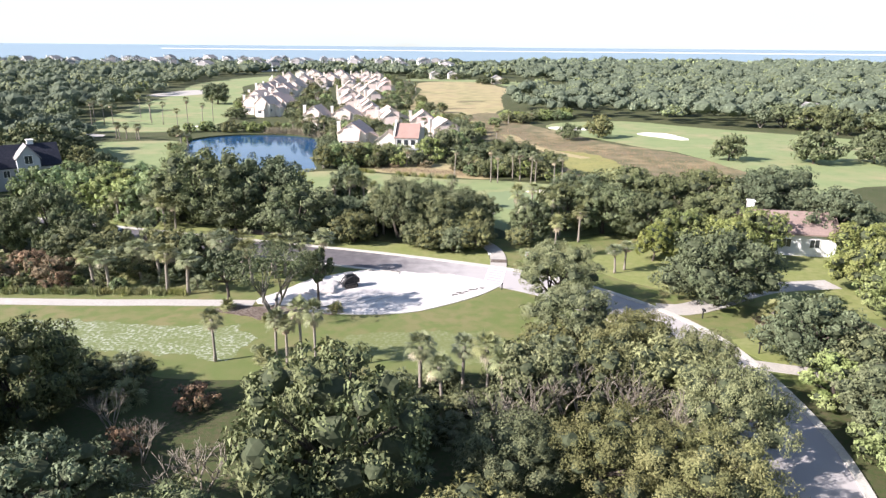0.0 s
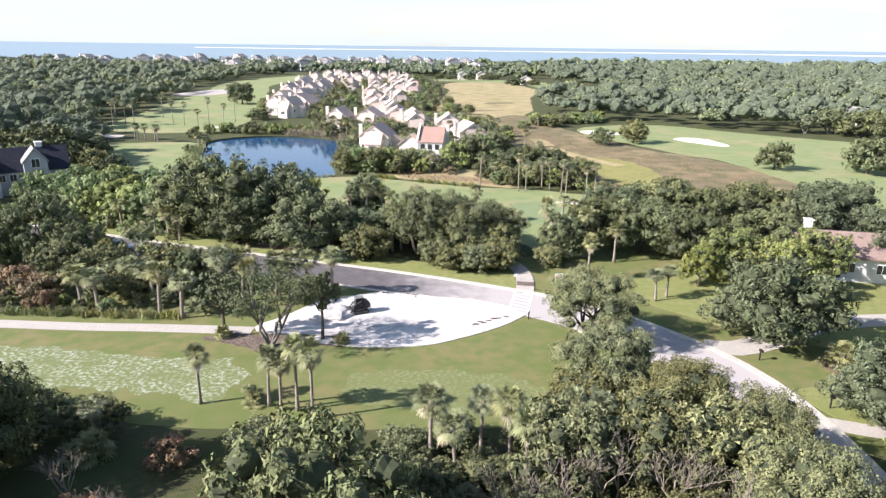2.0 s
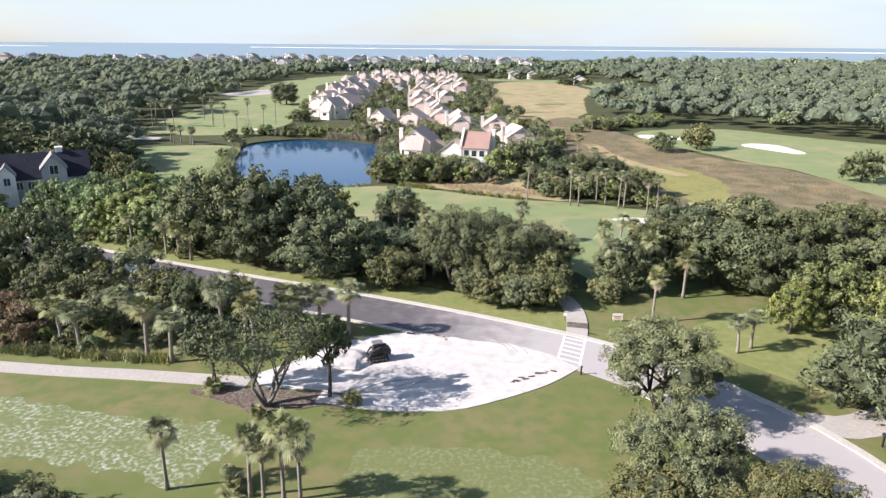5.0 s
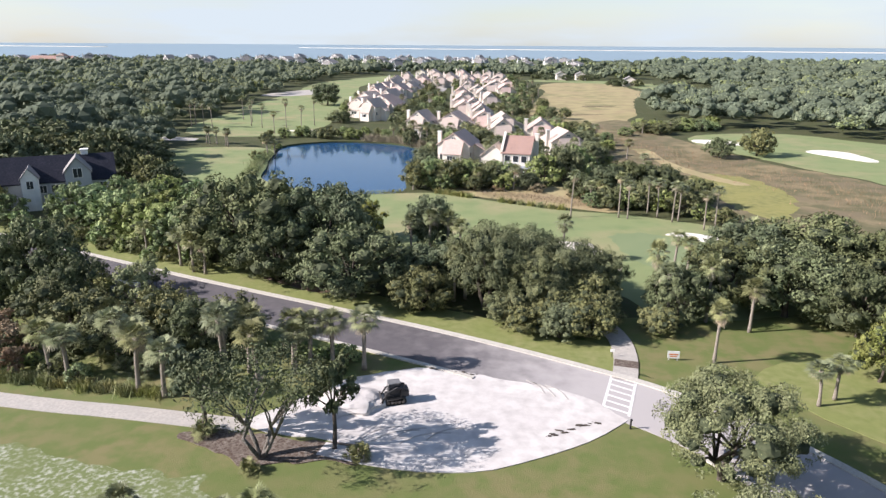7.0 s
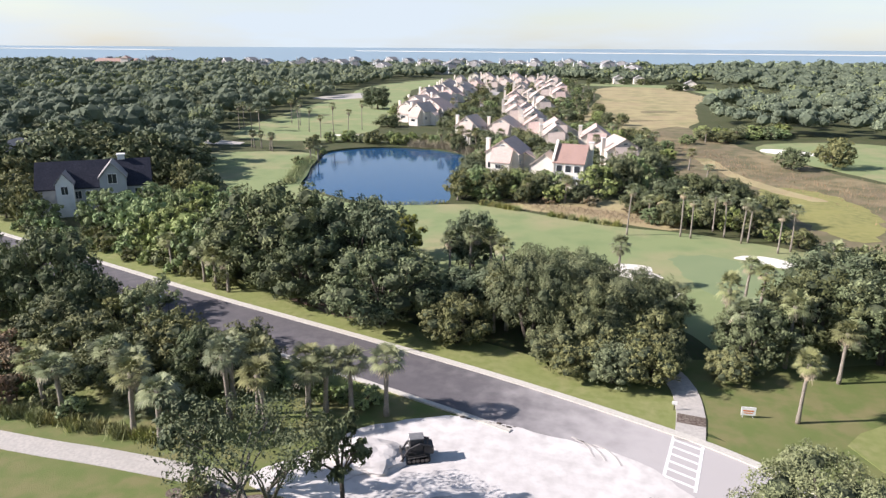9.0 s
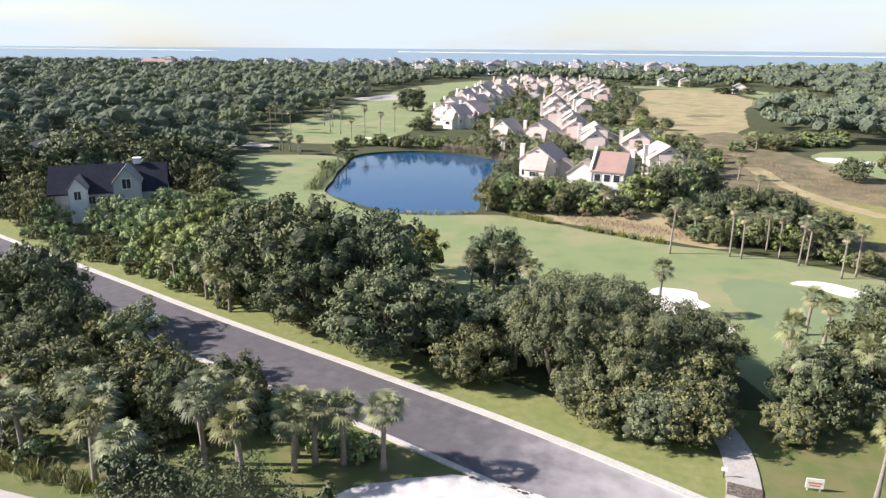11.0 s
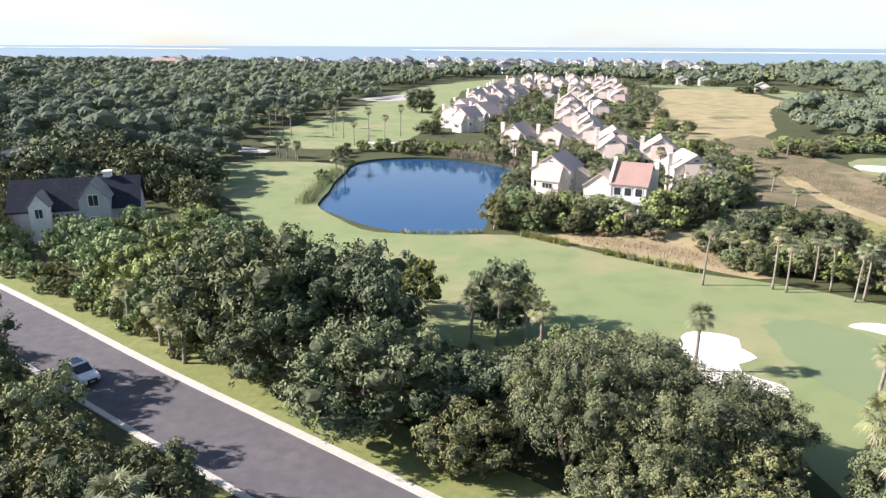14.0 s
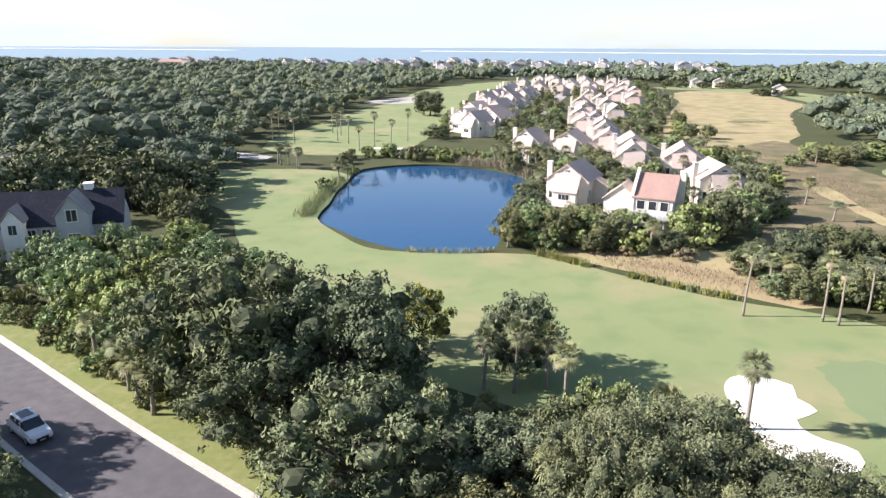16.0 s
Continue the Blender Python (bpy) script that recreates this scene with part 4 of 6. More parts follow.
# palms and reeds round the fairway and the pond
for x, y, h in ((2.9, 149.7, 1.0), (11.2, 151.2, 0.95), (12.7, 150.6, 0.80), (16.6, 156, 0.78), (18.0, 153, 0.82), (20.1, 149.8, 0.86), (21.2, 150.6, 0.76), (24.6, 145.6, 0.78), (26.6, 147.1, 0.84)):
    put(SKINNY[int(abs(x * 9)) % 2], x, y, 1.0, None, h)
put(FAN[0], 31.8, 144.8, 1.6)
for x, y, h in ((-105, 218, 0.75), (-103.5, 217, 0.8), (-101.5, 217.5, 0.75), (-95.5, 213, 0.8), (-97, 214.5, 0.7), (-77.7, 201, 0.75), (-76.4, 202.5, 0.6), (-136, 196, 1.2), (-106, 180, 1.1), (-99, 180, 1.05), (-96.5, 182, 0.95), (-101, 183, 1.0), (-48, 234, 0.9), (-45, 234, 1.0), (-43, 233.5, 0.85), (-40.5, 232.5, 0.95), (-38, 230, 0.9), (-36.5, 226, 0.8), (-52, 236, 0.8), (-34, 212, 0.8), (-33, 206, 0.8)):
    put(PALM[int(abs(x * 7)) % 4], x, y, 1.0, None, h)
for x, y, h in ((-131, 254, 1.1), (-127, 255.5, 1.05), (-124, 280, 1.1), (-118, 275, 1.1), (-95.5, 245, 0.85), (-95.5, 255, 1.25), (-90, 255, 1.0), (-91, 270, 1.2), (-123, 254, 1.0), (-112, 262, 1.0), (-106, 258, 1.0), (-134, 262, 1.1)):
    put(SKINNY[int(abs(x * 9)) % 2], x, y, 1.15, None, h)
for x, y, s in ((-84, 240, 1.5), (-82, 238, 1.6), (-77, 238, 1.4), (-73.5, 236.5, 1.8), (-70, 241, 1.5), (-66, 237.5, 1.6), (-62, 238, 1.7), (-57, 239, 1.6), (-54, 237, 1.5), (-88, 236, 1.4), (-91, 231, 1.3), (-89, 224, 1.3), (-80, 212, 0.9), (-79, 196, 0.9), (-76, 192, 0.8)):
    put(BUSH[int(abs(x)) % 2], x, y, s * 1.2, None, s * 1.3)
put(OAK[0], -115, 350, 1.2, 0, 1.1)
put(MID[1], -85, 281, 0.9, 0, 0.5)

# shrub bank below the first houses
for k, (x, y, s, h) in enumerate(((-29, 168, 0.8, 0.95), (-25.5, 170, 0.85, 1.0), (-22, 170.5, 0.85, 1.0), (-18.5, 171.5, 0.85, 0.95), (-15, 172.5, 0.85, 0.95), (-27, 175, 0.85, 0.95), (-20, 177, 0.85, 0.9), (-13, 178, 0.8, 0.85), (-30, 181, 0.8, 0.8), (-3, 178, 0.95, 1.1), (1, 183, 1.0, 1.35), (4, 190, 0.9, 1.2), (-31.5, 188, 0.7, 0.8), (-23.5, 167.6, 0.6, 0.6), (-17, 168.8, 0.55, 0.55), (-11, 171, 0.6, 0.6), (-6, 172, 0.6, 0.6))):
    put((PALE[k % 2], VINE[k % 3])[k % 2], x, y, s * (0.95, 1.2)[k % 2], None, h * (0.9, 1.0)[k % 2], label="dense olive shrub bank tree before the houses")
for x, y, s, h in ((-22.5, 214, 1.15, 1.15), (-17.5, 207, 0.9, 0.9), (-14, 214, 0.9, 0.8), (7, 200, 0.9, 1.0), (5, 216, 0.9, 1.1), (-15.5, 232, 0.9, 0.9), (-28, 238, 0.9, 0.9), (-40, 240, 0.9, 0.8), (-54, 272, 1.0, 0.9), (-64, 300, 1.0, 0.9)):
    put(PALE[int(abs(x)) % 2], x, y, s, None, h, label="grey-green oak between the houses")
for x, y, h in ((-9, 203, 0.85), (-6, 206, 0.8), (-3.5, 200, 0.75), (-17, 199, 0.7), (-12, 226, 0.9), (-34, 236, 0.9), (-31, 243, 0.85)):
    put(PALM[int(abs(x * 7)) % 4], x, y, 1.1, None, h)
for x, y, s, h in ((9.5, 164, 0.7, 0.75), (15, 167, 0.8, 0.8), (20, 166, 0.75, 0.75), (26, 162, 0.6, 0.6), (5, 166, 0.5, 0.5)):
    put(OAK[int(x) % 3], x, y, s, None, h)
for x, y, h in ((6.5, 161.5, 0.65), (9, 161, 0.7), (13, 162, 0.8), (-16, 169.5, 0.7), (-24, 167.6, 0.6), (-29.5, 166.5, 0.55), (22.5, 158, 0.8), (-9, 170.5, 0.8)):
    put(PALM[int(abs(x * 7)) % 4], x, y, 1.0, None, h)
for x, y, s in ((-12, 169.5, 1.1), (-4, 170, 1.2), (3.5, 166, 1.0)):
    put(DRYBUSH, x, y, s * 0.6, None, s * 0.5, label="tan dry grass and brush below houses")


for k, (x, y, q) in enumerate(((7, 158.6, 0.5), (10, 158.2, 0.6), (13, 158.8, 0.7), (16, 159.5, 0.75), (19.5, 157.6, 0.65), (22.5, 155.5, 0.6), (25.5, 152.5, 0.5), (28.5, 149.5, 0.45))):
    put((VINE[k % 3], PALE[k % 2])[k % 2], x, y, q * 1.1, None, q, label="dense green shrub behind slender palms")


def reeds(name, seed, pts, count, spread, height, label, mat=None):
    rng = np.random.default_rng(seed)
    line = smooth_line(pts, False, 0.5)
    arr = np.array([(v.x, v.y, 0) for v in line])
    c = arr[rng.integers(0, len(arr), count)] + np.c_[rng.normal(0, spread, (count, 2)), np.zeros(count)]
    h = height * rng.uniform(0.5, 1.2, (count, 1))
    lean = np.c_[rng.normal(0, 0.3, (count, 2)), np.ones(count)] * h
    w = rng.normal(0, 1, (count, 3))
    w[:, 2] = 0
    w = w / np.linalg.norm(w, axis=1)[:, None] * 0.035
    q = np.stack([c - w, c + w, c + lean * 0.7 + w, c + lean - w * 0.2], axis=1)
    return tagged(new(name, faces_mesh(name, q, [mat or M_REED])), label, "reeds", "", "stuff")


reeds("reeds", 1, [(-43, 158.8), (-36, 160.8), (-31.5, 163.5)], 420, 0.3, 0.8, "green reeds along the pond's near bank")
for k in range(16):
    a = k / 15
    x, y = (-24 + a * 13, 164.2 - a * 5) if k < 9 else (-10.5 + (k - 9) * 1.9, 158.9 - (k - 9) * 0.62)
    reeds("grass_tuft", 10 + k, [(x, y), (x + 0.5, y)], 130, 0.32, 1.1, "tuft of tall green ornamental grass by the fairway")
reeds("reeds", 2, [(-69, 172), (-74, 187), (-79, 204)], 2600, 0.8, 1.3, "brown-green reeds along the pond's bank")
reeds("reeds", 3, [(-60, 234.5), (-50, 233), (-40, 224)], 2600, 0.9, 2.2, "tall tan reeds along the far bank", M_DEAD)
for k in range(20):
    x = -31.5 - k * 1.15 + 0.4 * math.sin(k * 2.7)
    reeds("grass_tuft", 40 + k, [(x, 78.3 + 0.3 * math.sin(k * 1.9)), (x - 0.5, 78.4)], 260, 0.30, 0.8, "rounded tuft of pale green grass along the cart path")
reeds("rushes", 5, [(2, 290), (18, 250), (34, 215), (50, 195), (66, 165)], 6000, 7.0, 0.45, "low brown marsh rushes in a channel", M_DRY)
reeds("rushes", 6, [(-14, 166), (-4, 164), (6, 161)], 2200, 2.2, 0.4, "tan rough grass below the houses", M_DEAD)


# ---- woods ----
def far_wood(name, seed, spots, leaves, size, label, mats=None):
    """One joined mass of many distant trees, each with its own lumpy crown."""
    rng = np.random.default_rng(seed)
    out, idx = [], []
    v, f = ico(1)
    tri = np.array(f)
    for x, y, r, h in spots:
        k = rng.integers(6, 11)
        ang = rng.uniform(0, 6.283, k)
        d = rng.uniform(0.1, 0.72, k)
        cs = np.c_[x + np.cos(ang) * d * r, y + np.sin(ang) * d * r, h * (0.92 - 0.45 * d) * rng.uniform(0.8, 1.08, k)]
        rs = r * rng.uniform(0.22, 0.46, k)
        n = leaves
        pick = rng.integers(0, k, n)
        dv = rng.normal(0, 1, (n, 3))
        dv[:, 2] = np.abs(dv[:, 2]) - 0.35
        dv /= np.linalg.norm(dv, axis=1)[:, None]
        c = cs[pick] + dv * rs[pick][:, None] * rng.uniform(0.75, 1.2, (n, 1)) * np.array([1, 1, 0.72])
        c[:, 2] = np.maximum(c[:, 2], 0.3)
        out.append(leaf_sprays(rng, c, dv, size * rng.uniform(0.85, 1.15), 0.2, 1.4, 0.26))
        idx.append(np.full(n, rng.choice(3, p=(0.5, 0.36, 0.14)), dtype=np.int32))
        # cores darker than the leaves, painting shade between the lobes
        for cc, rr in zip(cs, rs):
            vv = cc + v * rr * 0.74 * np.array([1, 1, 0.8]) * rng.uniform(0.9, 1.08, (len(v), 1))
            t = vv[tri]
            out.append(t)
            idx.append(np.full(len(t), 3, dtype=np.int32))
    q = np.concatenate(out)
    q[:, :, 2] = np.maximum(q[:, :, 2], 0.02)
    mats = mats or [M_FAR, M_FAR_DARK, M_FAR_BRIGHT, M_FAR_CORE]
    return tagged(new(name, faces_mesh(name, q, mats, np.concatenate(idx))), label, "woods", "", "stuff")


def inside(x, y, poly):
    hit = False
    for i in range(len(poly)):
        (x1, y1), (x2, y2) = poly[i - 1], poly[i]
        if (y1 > y) != (y2 > y) and x < (x2 - x1) * (y - y1) / (y2 - y1) + x1:
            hit = not hit
    return hit


def scatter(seed, poly, gap, r, h, grow=0.0, keep=()):
    """Tree spots inside a plan outline; the gap widens with distance."""
    rng = random.Random(seed)
    xs, ys = [p[0] for p in poly], [p[1] for p in poly]
    out = []
    y = min(ys)
    while y < max(ys):
        g = gap * (1 + grow * max(0, y - 150) / 100)
        x = min(xs)
        while x < max(xs):
            px, py = x + rng.uniform(-0.6, 0.6) * g, y + rng.uniform(-0.6, 0.6) * g
            if inside(px, py, poly) and not any(math.hypot(px - a, py - b) < c for a, b, c in keep):
                s = rng.choice((0.6, 0.75, 0.9, 1.0, 1.1, 1.3, 1.7))
                out.append((px, py, r * s * (1 + grow * max(0, y - 150) / 100), h * (0.55 + 0.45 * s) * rng.uniform(0.8, 1.15)))
            x += g
        y += g
    return out


WOOD_LEFT = [(-90, 168), (-112, 206), (-130, 235), (-137, 262), (-140, 300), (-156, 345), (-172, 430), (-190, 510), (-190, 600), (-200, 720), (-420, 720), (-420, 420), (-300, 200), (-170, 120), (-125, 128), (-112, 164)]
WOOD_RIGHT = [(52, 290), (76, 288), (104, 268), (160, 232), (230, 200), (420, 330), (520, 640), (420, 900), (100, 900), (70, 620), (92, 520), (98, 420), (72, 400), (44, 400), (34, 340)]
LEFT_SPOTS = scatter(1, WOOD_LEFT, 9.0, 5.5, 8.4, 0.16, ((-88, 146, 14), (-140, 168, 9)))
RIGHT_SPOTS = scatter(2, WOOD_RIGHT, 9.0, 5.2, 8.4, 0.16)
near_left = [s for s in LEFT_SPOTS if s[1] < 235]
near_right = [s for s in RIGHT_SPOTS if s[1] < 300]
for i, (x, y, r, h) in enumerate(near_left[:70] + near_right[:70]):
    put((MID if i < 70 or i % 3 == 0 else HIGH)[(i * 7) % (3 if i < 70 or i % 3 == 0 else 2)], x, y, r / 5.4, None, h / 9.0)
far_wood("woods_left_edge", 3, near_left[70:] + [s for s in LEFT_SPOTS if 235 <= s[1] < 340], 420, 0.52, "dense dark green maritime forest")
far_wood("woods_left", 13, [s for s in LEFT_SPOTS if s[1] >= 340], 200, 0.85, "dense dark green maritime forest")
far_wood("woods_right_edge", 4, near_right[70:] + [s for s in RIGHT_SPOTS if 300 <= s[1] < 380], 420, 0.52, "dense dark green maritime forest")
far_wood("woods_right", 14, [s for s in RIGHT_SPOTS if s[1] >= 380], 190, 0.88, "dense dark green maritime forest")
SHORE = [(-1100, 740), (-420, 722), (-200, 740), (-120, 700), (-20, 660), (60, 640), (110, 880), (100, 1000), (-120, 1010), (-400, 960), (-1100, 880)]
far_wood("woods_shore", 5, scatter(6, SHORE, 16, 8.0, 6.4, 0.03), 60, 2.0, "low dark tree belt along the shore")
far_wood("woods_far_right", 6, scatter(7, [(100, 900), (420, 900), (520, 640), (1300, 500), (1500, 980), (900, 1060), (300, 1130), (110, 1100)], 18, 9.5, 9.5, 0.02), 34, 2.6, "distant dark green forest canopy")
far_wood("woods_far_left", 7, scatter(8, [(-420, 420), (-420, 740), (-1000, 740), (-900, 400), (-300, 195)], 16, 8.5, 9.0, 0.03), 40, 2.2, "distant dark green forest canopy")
VILLAGE_TREES = [(-33, 228), (-14, 222), (-16, 205), (-26, 216), (-30, 222), (3, 205), (6, 226), (-2, 250), (-40, 262), (-52, 262), (-20, 262), (-60, 285), (-45, 290), (-58, 310), (-20, 290), (-66, 330), (-60, 350), (-68, 365), (-30, 322), (-26, 352), (-75, 340), (-62, 300), (-88, 302), (-95, 335), (-105, 370), (-30, 380), (-22, 400), (-70, 395), (-62, 420), (-78, 440), (-40, 440), (-28, 425), (-34, 455), (-110, 420), (-115, 450), (-85, 470), (-75, 500), (-40, 500), (-120, 510), (-100, 545), (-60, 540), (-130, 560), (-85, 580), (-30, 470), (-25, 500), (-38, 530), (-45, 560), (-18, 440), (-62, 470), (-96, 430), (-66, 382), (-57, 325), (-100, 480), (-110, 600), (-80, 610), (-50, 600), (-130, 640)]
for i, (x, y) in enumerate(VILLAGE_TREES):
    put((MID[i % 3], VINE[i % 3], PALM[i % 4])[i % 3], x, y, (0.62, 1.1, 1.1)[i % 3], None, (0.62, 0.95, 1.0)[i % 3])
    put((PALM[i % 4], MID[i % 3])[i % 2], x + 6 * math.sin(i * 2.1) + 3, y - 6 - 2 * math.cos(i * 1.3), (1.1, 0.5)[i % 2], None, (0.9, 0.55)[i % 2])
for i in range(22):
    x, y = 20 + i * 1.5 + (i * 5 % 7), 266 + i * 1.3 + (i * 3 % 5) * 3
    put((VINE[i % 3], PALE[i % 2], PALM[i % 4], VINE[i % 3])[i % 4], x, y, 0.75 + 0.1 * (i % 3), None, 0.5 + 0.08 * (i % 4))
for x, y, s, h in ((42, 225, 0.7, 0.6), (53, 231, 0.8, 0.85), (78.7, 185, 0.8, 0.8), (100, 181, 1.1, 1.0), (117, 182, 1.2, 1.0), (128, 176, 1.2, 1.0), (140, 190, 1.1, 1), (60, 140, 0.6, 0.4), (66, 136, 0.7, 0.5), (70, 148, 0.6, 0.4)):
    put(MID[int(x) % 3], x, y, s, None, h)

for x, y, s, h in ((-113, 142, 0.8, 0.6), (-119, 150, 0.9, 0.75), (-100, 152, 0.8, 0.85), (-95.5, 129.5, 0.45, 0.72), (-101, 130, 0.5, 0.6), (-77.5, 137, 0.42, 0.5), (-106, 147, 0.7, 0.7), (-112, 134, 0.75, 0.6), (-104, 138, 0.6, 0.7), (-104, 168, 0.9, 1.0), (-116, 166, 0.9, 1.0), (-93, 163, 0.7, 0.85), (-122, 160, 1.0, 1.1), (-86, 160, 0.6, 0.7), (-79, 156, 0.5, 0.6), (-104, 136, 0.6, 0.5)):
    put(MID[int(abs(x)) % 3], x, y, s, None, h)

for i, (x, y) in enumerate(((-20, 622), (-4, 618), (10, 622), (18, 630), (36, 552), (48, 556), (30, 548), (-30, 630))):
    put(MID[i % 3], x, y, 0.9, None, 0.55)

# ---- houses ----
M_BEIGE = material("beige_siding", (0.74, 0.66, 0.57), (0.66, 0.58, 0.50), 0.6, 0.85, (0.74, 0.68, 0.60), 3.0)
M_CREAM = material("cream_siding", (0.78, 0.72, 0.63), (0.70, 0.64, 0.56), 0.6, 0.85)
M_GREY = material("grey_siding", (0.40, 0.42, 0.44), (0.34, 0.36, 0.38), 0.6, 0.85)
M_WHITE = material("white_trim", (0.80, 0.79, 0.76), (0.72, 0.71, 0.68), 1.0, 0.7)
M_ROOF_TAN = material("tan_shingle", (0.50, 0.41, 0.355), (0.56, 0.47, 0.41), 0.5, 0.9, (0.44, 0.36, 0.31), 4.0, 0.4, 10.0)
M_ROOF_PINK = material("pink_shingle", (0.50, 0.355, 0.305), (0.44, 0.315, 0.27), 0.5, 0.9, (0.58, 0.46, 0.41), 4.0, 0.4, 10.0)
M_ROOF_RED = material("red_brown_shingle", (0.34, 0.225, 0.20), (0.29, 0.19, 0.165), 0.5, 0.9, (0.37, 0.24, 0.19), 4.0, 0.4, 10.0)
M_ROOF_BROWN = material("brown_shingle", (0.26, 0.185, 0.16), (0.21, 0.15, 0.13), 0.5, 0.9, (0.30, 0.22, 0.19), 4.0, 0.4, 10.0)
M_ROOF_DARK = material("slate_shingle", (0.030, 0.032, 0.046), (0.045, 0.046, 0.062), 0.5, 0.95, (0.024, 0.026, 0.036), 4.0, 0.4, 10.0, spec=0.1)
M_ROOF_GREY = material("grey_shingle", (0.24, 0.23, 0.22), (0.30, 0.28, 0.27), 0.5, 0.9)
M_GLASS = material("window_glass", (0.03, 0.035, 0.04), (0.05, 0.055, 0.06), 0.5, 0.08, spec=0.6)
M_BLACK = material("black_paint", (0.02, 0.02, 0.022), (0.035, 0.033, 0.033), 3.0, 0.5)


def box_mesh(name, cx, cy, cz, sx, sy, sz, mat, bevel=0.0):
    bm = bmesh.new()
    box_into(bm, cx, cy, cz, sx, sy, sz)
    return bm_mesh(name, bm, mat, bevel)


def roof_mesh(name, w, d, z, rise, over, mat, hip=0.0, thick=0.22, x0=0.0, y0=0.0):
    """A ridge roof along y with overhang; hip: how far the ridge's ends are drawn in."""
    a, b = w / 2 + over, d / 2 + over
    low = [(-a, -b, z), (a, -b, z), (a, b, z), (-a, b, z)]
    ridge = [(0, -b + hip, z + rise), (0, b - hip, z + rise)]
    verts = [(p[0] + x0, p[1] + y0, p[2]) for p in low + ridge] + [(p[0] + x0, p[1] + y0, p[2] - thick) for p in low + ridge]
    faces = [(0, 4, 5, 3), (1, 2, 5, 4), (0, 1, 4), (2, 3, 5), (6, 9, 11, 10), (7, 10, 11, 8), (6, 10, 7), (8, 11, 9), (0, 6, 7, 1), (1, 7, 8, 2), (2, 8, 9, 3), (3, 9, 6, 0)]
    if not hip:
        faces = [(0, 4, 5, 3), (1, 2, 5, 4), (6, 9, 11, 10), (7, 10, 11, 8), (0, 6, 10, 4), (1, 4, 10, 7), (2, 8, 11, 5), (3, 5, 11, 9), (1, 7, 8, 2), (3, 9, 6, 0)]
    me = mesh_from(name, verts, faces, [mat])
    bm = bmesh.new()
    bm.from_mesh(me)
    bmesh.ops.recalc_face_normals(bm, faces=bm.faces)
    bm.to_mesh(me)
    bm.free()
    return me


def gable_wall(name, w, d, h, rise, mat, x0=0.0, y0=0.0, z0=-0.3):
    v = [(-w / 2, -d / 2, z0), (w / 2, -d / 2, z0), (w / 2, -d / 2, h), (0, -d / 2, h + rise), (-w / 2, -d / 2, h)]
    verts = [(a + x0, b + y0, c) for a, b, c in v] + [(a + x0, b + d + y0, c) for a, b, c in v]
    faces = [(0, 1, 2, 3, 4), (9, 8, 7, 6, 5)] + [(i, i + 5, (i + 1) % 5 + 5, (i + 1) % 5) for i in range(5)]
    me = mesh_from(name, verts, faces, [mat])
    bm = bmesh.new()
    bm.from_mesh(me)
    bmesh.ops.recalc_face_normals(bm, faces=bm.faces)
    bm.to_mesh(me)
    bm.free()
    return me


def frame_ring(w, h, t, depth, along):
    """A closed rectangular frame, one connected mesh; along: the axis that its width follows."""
    vs = []
    for dz in (-depth / 2, depth / 2):
        for a, b in ((w / 2, h / 2), (w / 2 - t, h / 2 - t)):
            for sx, sz in ((-1, -1), (1, -1), (1, 1), (-1, 1)):
                vs.append((sx * a, dz, sz * b) if along == "x" else (dz, sx * a, sz * b))
    fs = []
    for k in range(4):
        n = (k + 1) % 4
        fs += [(k, n, 4 + n, 4 + k), (8 + k, 12 + k, 12 + n, 8 + n), (k, 8 + k, 8 + n, n), (4 + k, 4 + n, 12 + n, 12 + k)]
    return mesh_from("window", vs, fs, [M_WHITE])


_cache = {}


def shared(key, make):
    if key not in _cache:
        _cache[key] = make()
    return _cache[key]


def add_window(root, x, y, z, w, h, face, bars=1):
    """A window on the wall that faces 'x-', 'x+', 'y-' or 'y+': frame, glazing bars and pane."""
    t = 0.09
    along = "x" if face[0] == "y" else "y"
    w, h = round(w, 2), round(h, 2)
    f = part("window", shared(("f", w, h, along), lambda: frame_ring(w + t, h + t, t, 0.12, along)), root, "", (x, y, z))
    pane = (w - t, 0.05, h - t) if along == "x" else (0.05, w - t, h - t)
    part("pane", shared(("p", pane), lambda: box_mesh("pane", 0, 0, 0, *pane, M_GLASS)), f, "dark reflecting glass")
    for k in range(bars):
        o = -w / 2 + w * (k + 1) / (bars + 1)
        size = (0.06, 0.09, h - t) if along == "x" else (0.09, 0.06, h - t)
        part("glazing_bar", shared(("b", size), lambda: box_mesh("glazing_bar", 0, 0, 0, *size, M_WHITE)), f, "", (o, 0, 0) if along == "x" else (0, o, 0))


def chimney(root, x, y, top, mat, w=1.0):
    bm = bmesh.new()
    box_into(bm, x, y, top / 2, w, w * 0.8, top)
    ob = part("chimney", bm_mesh("chimney", bm, mat, 0.03), root)
    part("chimney_cap", box_mesh("chimney_cap", x, y, top + 0.1, w * 1.2, w, 0.2, M_WHITE, 0.03), ob)


